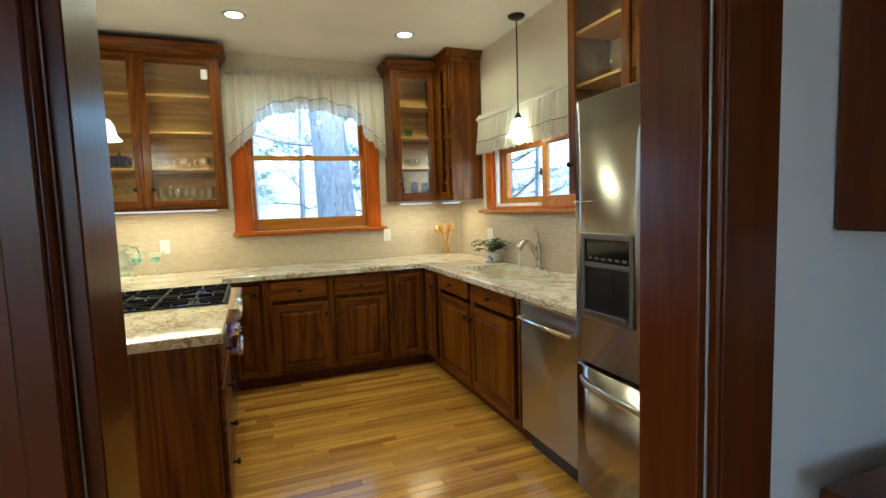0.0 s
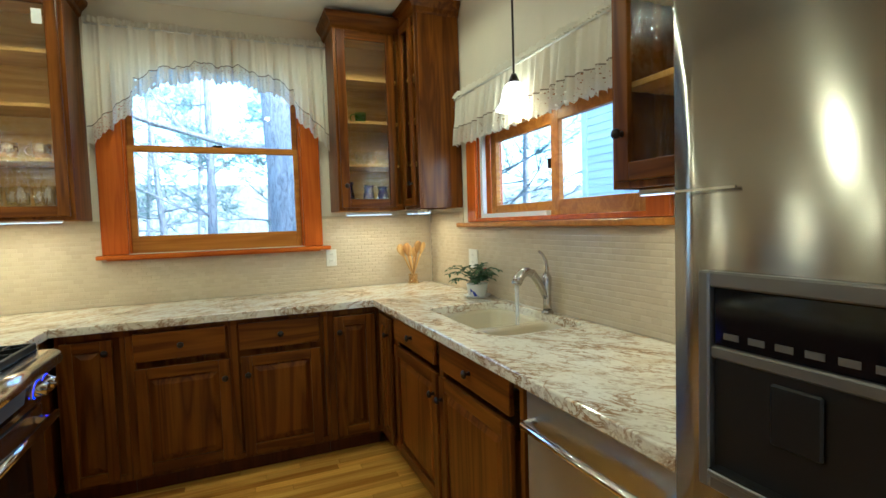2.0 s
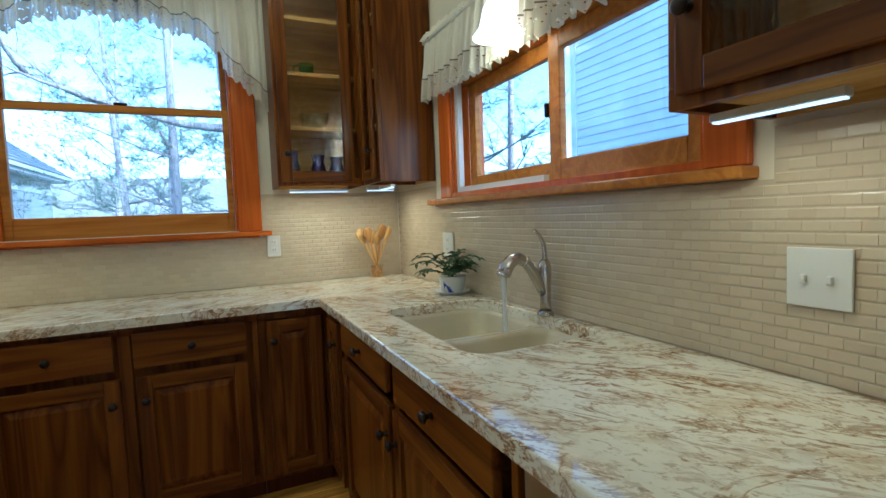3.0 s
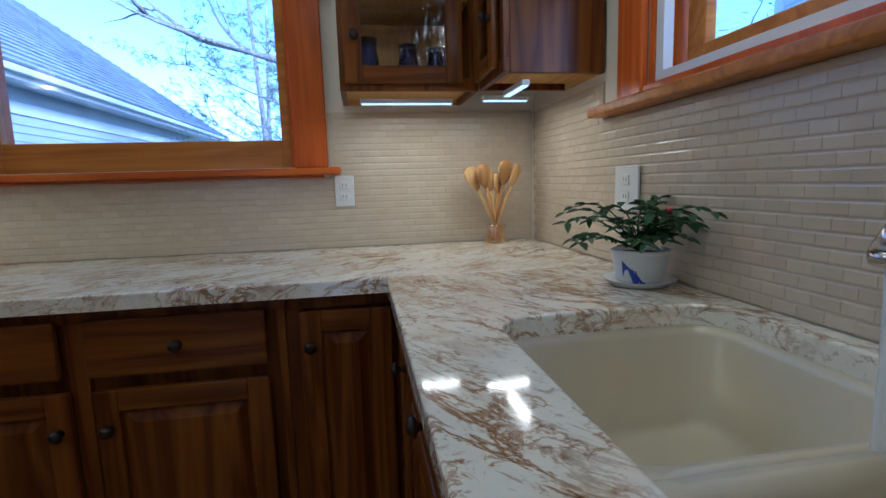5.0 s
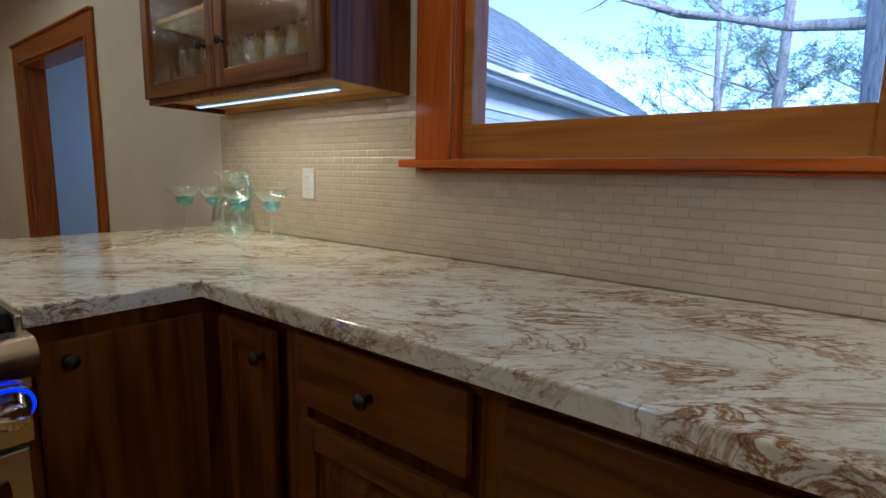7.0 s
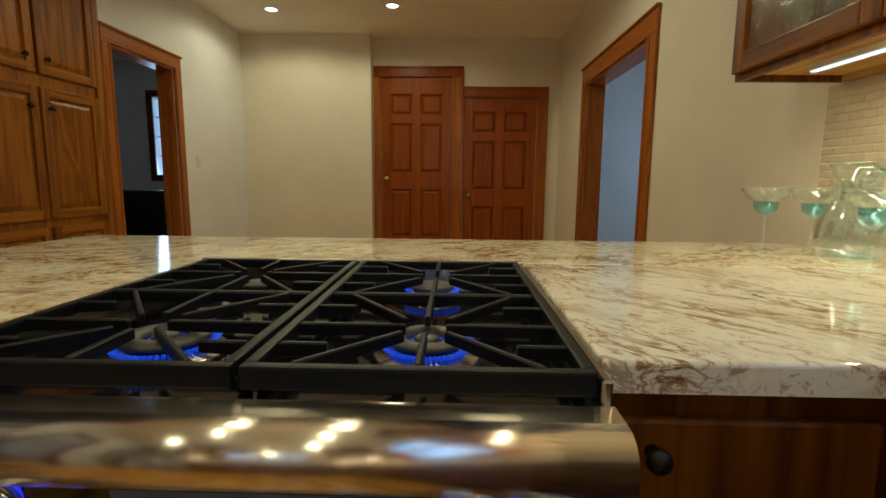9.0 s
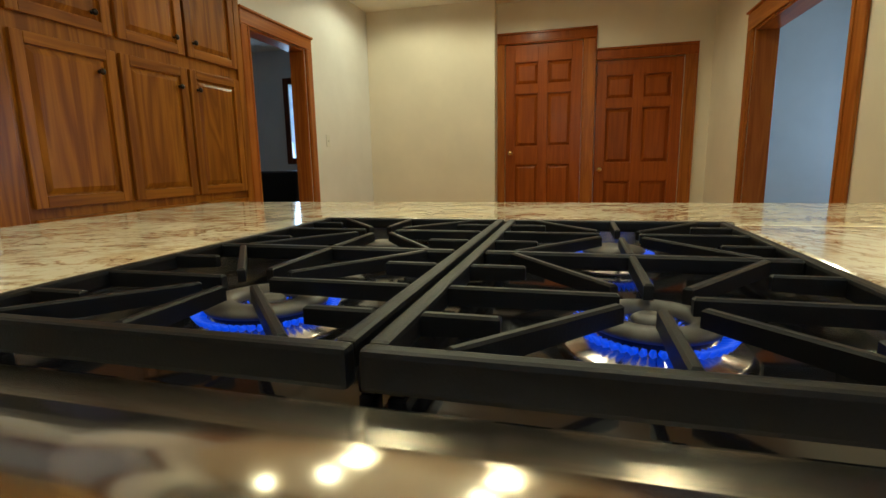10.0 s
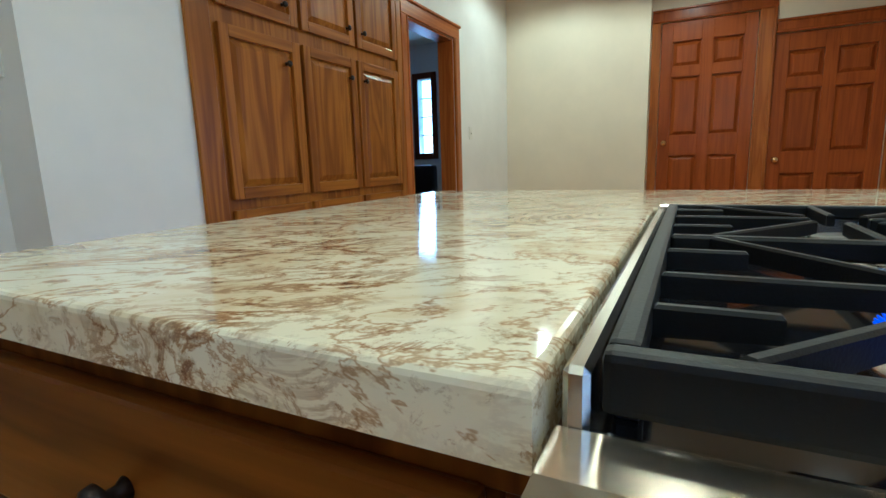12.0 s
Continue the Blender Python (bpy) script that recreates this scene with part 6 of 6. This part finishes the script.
def wing_house():
    e = thing("neighbour_house", "grey-sided house with a white eave and a grey shingle roof", "house", (0, 0, 0))
    x1, x0, y0, y1, h = -3.05, -11.0, 9.4, 23.6, 2.95
    part("wall", boxes([(x0, x1, y0, y1, GZ - 0.1, h)]), SIDING, e)
    part("frieze_board", boxes([(x1 + 0.001, x1 + 0.03, y0, y1, h - 0.45, h - 0.25)]), TRIMW, e)
    bm = bmesh.new()
    step = 0.14
    n = int((h - GZ) / step)
    for k in range(n):
        z = GZ + k * step
        if z + step > h - 0.45:
            break
        vs = [bm.verts.new(p) for p in ((x1 + 0.022, y0, z), (x1 + 0.022, y1, z), (x1 + 0.004, y1, z + step), (x1 + 0.004, y0, z + step))]
        bm.faces.new(vs)
        vs = [bm.verts.new(p) for p in ((x1 + 0.004, y0, z), (x1 + 0.004, y1, z), (x1 + 0.022, y1, z), (x1 + 0.022, y0, z))]
        bm.faces.new(vs)
    tagged(part("clapboards", bm, SIDING, e), kind="stuff")
    ov = 0.45
    part("soffit", boxes([(x0 - ov, x1 + ov, y0 - ov, y1 + ov, h, h + 0.03)]), TRIMW, e)
    part("fascia", boxes([(x1 + ov, x1 + ov + 0.03, y0 - ov, y1 + ov, h - 0.02, h + 0.18)], 0.004), TRIMW, e, "white fascia board")
    part("gutter", boxes([(x1 + ov + 0.031, x1 + ov + 0.14, y0 - ov, y1 + ov, h + 0.06, h + 0.17)], 0.02, 2), TRIMW, e, "white gutter")
    bm = bmesh.new()
    a, b, c, d = x0 - ov, x1 + ov + 0.12, y0 - ov, y1 + ov
    run = (b - a) / 2
    rise = run * 0.80
    z = h + 0.19
    pts = [(a, c, z), (b, c, z), (b, d, z), (a, d, z), ((a + b) / 2, c + run, z + rise), ((a + b) / 2, d - run, z + rise)]
    vs = [bm.verts.new(p) for p in pts]
    for f in ((0, 1, 4), (1, 2, 5, 4), (2, 3, 5), (3, 0, 4, 5), (3, 2, 1, 0)):
        bm.faces.new([vs[k] for k in f])
    part("roof", bm, SHINGLE, e, "grey asphalt shingle hip roof")
    bm = bmesh.new()
    courses = 24
    for k in range(courses):
        u0, u1 = k / courses, (k + 1) / courses
        za, zb = z + rise * u0, z + rise * u1
        xa, xb = b - run * u0, b - run * u1
        ya0, ya1 = c + run * u0, d - run * u0
        nx, nz = 0.80 / 1.28, 1 / 1.28
        lift = 0.035
        vs = [bm.verts.new(p) for p in ((xa + nx * lift, ya0, za + nz * lift), (xa + nx * lift, ya1, za + nz * lift), (xb + nx * 0.006, ya1 - run / courses, zb + nz * 0.006), (xb + nx * 0.006, ya0 + run / courses, zb + nz * 0.006))]
        bm.faces.new(vs)
        vs = [bm.verts.new(p) for p in ((xa, ya0, za), (xa, ya1, za), (xa + nx * lift, ya1, za + nz * lift), (xa + nx * lift, ya0, za + nz * lift))]
        bm.faces.new(vs)
    tagged(part("shingle_courses", bm, SHINGLE, e), kind="stuff")
    for yy in (10.6, 14.2, 18.0):
        w = part("window", boxes([(x1 + 0.024, x1 + 0.07, yy, yy + 0.09, 0.5, 2.1), (x1 + 0.024, x1 + 0.07, yy + 1.2, yy + 1.29, 0.5, 2.1), (x1 + 0.024, x1 + 0.07, yy + 0.09, yy + 1.2, 2.0, 2.1), (x1 + 0.024, x1 + 0.07, yy + 0.09, yy + 1.2, 0.5, 0.6), (x1 + 0.024, x1 + 0.06, yy + 0.09, yy + 1.2, 1.28, 1.33)]), TRIMW, e, "white-framed window")
        part("pane", boxes([(x1 + 0.025, x1 + 0.035, yy + 0.09, yy + 1.2, 0.6, 2.0)]), DARKGLASS, w)


wing_house()


def sided_house():
    e = thing("neighbour_house", "white house with horizontal lap siding beyond the sink window", "house", (0, 0, 0))
    x0, y0, y1, h = 7.4, -3.0, 8.0, 6.2
    part("wall", boxes([(x0, x0 + 8, y0, y1, GZ - 0.1, h)]), SIDING_W, e)
    bm = bmesh.new()
    step = 0.125
    for k in range(int((h - GZ) / step)):
        z = GZ + k * step
        for q in (((x0 - 0.020, y0, z), (x0 - 0.020, y1, z), (x0 - 0.002, y1, z + step), (x0 - 0.002, y0, z + step)), ((x0 - 0.002, y0, z), (x0 - 0.002, y1, z), (x0 - 0.020, y1, z), (x0 - 0.020, y0, z))):
            bm.faces.new([bm.verts.new(p) for p in q])
    tagged(part("lap_siding", bm, SIDING_W, e), kind="stuff")
    part("corner_board", boxes([(x0 - 0.03, x0 + 0.08, y1 - 0.10, y1 + 0.02, GZ, h)], 0.004), TRIMW, e)
    bm = bmesh.new()
    vs = [bm.verts.new(p) for p in ((x0 - 0.5, y0 - 0.5, h), (x0 + 8.5, y0 - 0.5, h), (x0 + 8.5, y1 + 0.5, h), (x0 - 0.5, y1 + 0.5, h), (x0 + 4, y0 - 0.5, h + 3), (x0 + 4, y1 + 0.5, h + 3))]
    for f in ((0, 3, 5, 4), (1, 4, 5, 2), (0, 4, 1), (3, 2, 5), (0, 1, 2, 3)):
        bm.faces.new([vs[k] for k in f])
    part("roof", bm, SHINGLE, e, "grey shingle roof")


sided_house()


def tree(x, y, r, h, seed, label, low=2.0, limbs=14, twigs=5, needles=0, first=()):
    """A tapered trunk with limbs, twigs and, on pines, clumps of short needles."""
    rnd = random.Random(seed)
    e = thing("tree", label, "tree", (x, y, GZ))
    pts, rad = [], []
    lean = (rnd.uniform(-0.04, 0.04), rnd.uniform(-0.04, 0.04))
    n = 12
    for k in range(n + 1):
        u = k / n
        pts.append((lean[0] * h * u + 0.04 * h * 0.3 * math.sin(3 * u + seed), lean[1] * h * u, h * u - 0.1))
        rad.append(r * (1.25 - 0.2 * min(u * 8, 1) - 0.85 * u) if k else r * 1.35)
    bm = tube(pts, rad, 26 if r > 0.2 else 10)
    if r > 0.2:
        for v in bm.verts:
            p = Vector((v.co.x * 5, v.co.y * 5, v.co.z * 1.1))
            v.co.x += (noise.noise(p) * 0.12) * r * (1 if v.co.x > 0 else -1)
            v.co.y += (noise.noise(p + Vector((9, 1, 4))) * 0.12) * r
    part("trunk", bm, BARK, e)
    bb, nd = bmesh.new(), bmesh.new()

    def grow(p, d, L, rr, depth):
        q = [p]
        dd = d.copy()
        for k in range(5):
            dd = (dd + Vector((rnd.uniform(-0.22, 0.22), rnd.uniform(-0.22, 0.22), rnd.uniform(-0.12, 0.2)))).normalized()
            q.append(q[-1] + dd * L / 5)
        tube(q, [rr * (1 - 0.16 * k) for k in range(6)], 5 if depth else 8, bb)
        if depth < 2:
            for _ in range(twigs if depth == 0 else 3):
                k = rnd.randint(1, 5)
                nd_ = (dd + Vector((rnd.uniform(-1, 1), rnd.uniform(-1, 1), rnd.uniform(-0.4, 0.7)))).normalized()
                grow(q[k], nd_, L * rnd.uniform(0.3, 0.55), rr * 0.45, depth + 1)
        if needles and depth >= 1:
            for _ in range(needles):
                c = q[rnd.randint(1, 5)] + Vector((rnd.gauss(0, 0.09), rnd.gauss(0, 0.09), rnd.gauss(0, 0.05)))
                for _ in range(7):
                    o = Vector((rnd.gauss(0, 1), rnd.gauss(0, 1), rnd.gauss(0, 0.6))).normalized()
                    s = o.orthogonal().normalized() * 0.007
                    nd.faces.new([nd.verts.new(c + s), nd.verts.new(c - s), nd.verts.new(c + o * rnd.uniform(0.07, 0.15))])
    for (z, ang, L, rr, rise) in first:
        p = Vector((0, 0, z - GZ))
        grow(p, Vector((math.cos(radians(ang)), math.sin(radians(ang)), rise)).normalized(), L, rr, 0)
    for k in range(limbs):
        u = rnd.uniform(low / h, 0.98)
        i = min(int(u * n), n - 1)
        p = Vector(pts[i]).lerp(Vector(pts[i + 1]), u * n - i)
        a = rnd.uniform(0, 6.283)
        grow(p, Vector((math.cos(a), math.sin(a), rnd.uniform(-0.05, 0.5))).normalized(), h * rnd.uniform(0.14, 0.30) * (1.15 - u * 0.6), max(r * 0.3 * (1.1 - u), 0.012), 0)
    part("branches", bb, BARK, e)
    if needles:
        tagged(part("needles", nd, NEEDLE, e), kind="stuff")
    else:
        nd.free()


tree(2.88, 9.3, 0.36, 16, 3, "large rough-barked tree trunk close to the large window", low=5.0, limbs=10, first=((2.62, 184, 2.6, 0.07, -0.16), (3.4, 200, 3.0, 0.08, 0.35), (3.0, 10, 2.2, 0.06, 0.4)))
for k, (x, y, r, h, nd) in enumerate(((1.2, 15.0, 0.13, 11, 6), (-0.2, 19.5, 0.12, 11, 7), (3.0, 18.0, 0.11, 10, 7), (0.6, 26.0, 0.15, 13, 8), (-2.0, 30.0, 0.16, 13, 7), (4.3, 14.0, 0.10, 9, 7), (5.8, 11.0, 0.12, 9, 6), (8.4, 13.0, 0.14, 11, 7), (6.6, 18.0, 0.14, 12, 6), (11.5, 16.0, 0.16, 12, 7))):
    tree(x, y, r, h, 20 + k, "thin pine with sparse blue-green needles in the garden", low=1.2, limbs=22, needles=nd)
structure("backdrop", boxes([(-60, 60, 70, 70.4, GZ, 7), (60, 60.4, -60, 70, GZ, 7)]), HEDGE, "far line of pale winter woods")


# ---- tiles and floorboards ----
def tiled(owner_name, x0, x1, z0, z1, m, holes, label, first_nearest):
    """Brick-bond mosaic on the local plane y=0 facing -y; 300 as parts, the rest joined."""
    e = tagged(thing(owner_name, label, "backsplash"), kind="structure")
    e.matrix_world = m
    part("grout_bed", boxes([(x0, x1, 0.0, 0.006, z0, z1)] if not holes else sheet(x0, x1, z0, z1, holes)), GROUT, e)
    tw, th, g, gx = 0.0494, 0.0222, 0.0024, 0.0005
    bx, bz, proud = 0.0003, 0.0028, -0.0022

    def pillow(x, z):
        return [(x, 0.001, z), (x + tw, 0.001, z), (x + tw, 0.001, z + th), (x, 0.001, z + th),
                (x, proud * 0.6, z), (x + tw, proud * 0.6, z), (x + tw, proud * 0.6, z + th), (x, proud * 0.6, z + th),
                (x + bx, proud, z + bz), (x + tw - bx, proud, z + bz), (x + tw - bx, proud, z + th - bz), (x + bx, proud, z + th - bz)]
    sides = [(8, 9, 10, 11), (0, 1, 5, 4), (1, 2, 6, 5), (2, 3, 7, 6), (3, 0, 4, 7), (4, 5, 9, 8), (5, 6, 10, 9), (6, 7, 11, 10), (7, 4, 8, 11)]
    me = bpy.data.meshes.new("tile")
    me.from_pydata(pillow(0, 0), [], sides)
    me.materials.append(TILE)
    spots = []
    row = 0
    z = z0 + 0.001
    while z + th <= z1:
        x = x0 + 0.001 - (tw + gx) * 0.5 * (row % 2)
        while x < x1:
            if x >= x0 and x + tw <= x1 and not any(x + tw > a and x < b and z + th > c and z < d for a, b, c, d in holes):
                spots.append((x, z))
            x += tw + gx
        z += th + g
        row += 1
    spots.sort(key=lambda s: abs(s[0] - first_nearest[0]) + abs(s[1] - first_nearest[1]))
    for x, z in spots[:300]:
        share("tile", me, e, (x, 0, z))
    verts, faces = [], []
    for x, z in spots[300:]:
        n = len(verts)
        verts += pillow(x, z)
        faces += [tuple(n + k for k in f) for f in sides]
    rest = bpy.data.meshes.new("tiles")
    rest.from_pydata(verts, [], faces)
    rest.materials.append(TILE)
    o = new("tiles", rest)
    o.parent = e
    tagged(o, kind="stuff")


def sheet(x0, x1, z0, z1, holes):
    rows = []
    xs = sorted({x0, x1, *[min(max(v, x0), x1) for h in holes for v in h[:2]]})
    for p, q in zip(xs, xs[1:]):
        zs = [(z0, z1)]
        for h in holes:
            if h[0] <= p + 1e-6 and h[1] >= q - 1e-6:
                zs = [r for lo, hi in zs for r in ((lo, min(hi, h[2])), (max(lo, h[3]), hi)) if r[1] - r[0] > 1e-4]
        rows += [(p, q, 0.0, 0.006, lo, hi) for lo, hi in zs]
    return rows


tiled("backsplash_north", -0.04, WB - 0.014, 0.914, 1.425, pose(0, WA - 0.0075, 0), [(1.16, 2.46, 1.185, 1.5)], "cream brick-pattern mosaic backsplash below the large window", (2.4, 1.1))
tiled("backsplash_east", 0.0, 2.78, 0.914, 1.425, pose(WB - 0.0075, WA - 0.0135, 0, 0, 0, -90), [(WA - 4.145 - 0.013, WA - 2.425 - 0.013, 1.318, 1.5)], "cream brick-pattern mosaic backsplash behind the sink", (1.9, 1.1))


def boards():
    """Oak strips along x: the kitchen's as parts of the floor, the rest joined."""
    rnd = random.Random(11)
    w, g = 0.057, 0.0008
    kitchen, rest = [], []
    y = -2.5
    while y < 7.4:
        x = -5.3 + rnd.uniform(-0.8, 0)
        x_end = WB if y < WA else -1.25
        while x < x_end:
            L = rnd.uniform(0.35, 1.5)
            a, b = max(x, -5.3), min(x + L, x_end)
            if b - a > 0.05:
                near = 0.9 < y < 4.2 and b > 1.0 and a < 2.8
                (kitchen if near and len(kitchen) < 300 else rest).append((a, b - 0.0008, y))
            x += L
        y += w
    for a, b, yy in kitchen:
        me = bpy.data.meshes.new("floorboard")
        v = [(0, 0, -0.013), (b - a, 0, -0.013), (b - a, w - g, -0.013), (0, w - g, -0.013), (0.0006, 0.0006, 0), (b - a - 0.0006, 0.0006, 0), (b - a - 0.0006, w - g - 0.0006, 0), (0.0006, w - g - 0.0006, 0)]
        me.from_pydata(v, [], [(4, 5, 6, 7), (0, 1, 5, 4), (1, 2, 6, 5), (2, 3, 7, 6), (3, 0, 4, 7)])
        me.materials.append(FLOOR)
        share("floorboard", me, subfloor, (a, yy, 0))
    verts, faces = [], []
    for a, b, yy in rest:
        n = len(verts)
        verts += [(a, yy, -0.013), (b, yy, -0.013), (b, yy + w - g, -0.013), (a, yy + w - g, -0.013), (a + 0.0006, yy + 0.0006, 0), (b - 0.0006, yy + 0.0006, 0), (b - 0.0006, yy + w - g - 0.0006, 0), (a + 0.0006, yy + w - g - 0.0006, 0)]
        faces += [(n + 4, n + 5, n + 6, n + 7), (n, n + 1, n + 5, n + 4), (n + 1, n + 2, n + 6, n + 5), (n + 2, n + 3, n + 7, n + 6), (n + 3, n, n + 4, n + 7)]
    me = bpy.data.meshes.new("floorboards")
    me.from_pydata(verts, [], faces)
    me.materials.append(FLOOR)
    o = new("floorboards", me)
    o.parent = subfloor
    tagged(o, kind="stuff")


boards()
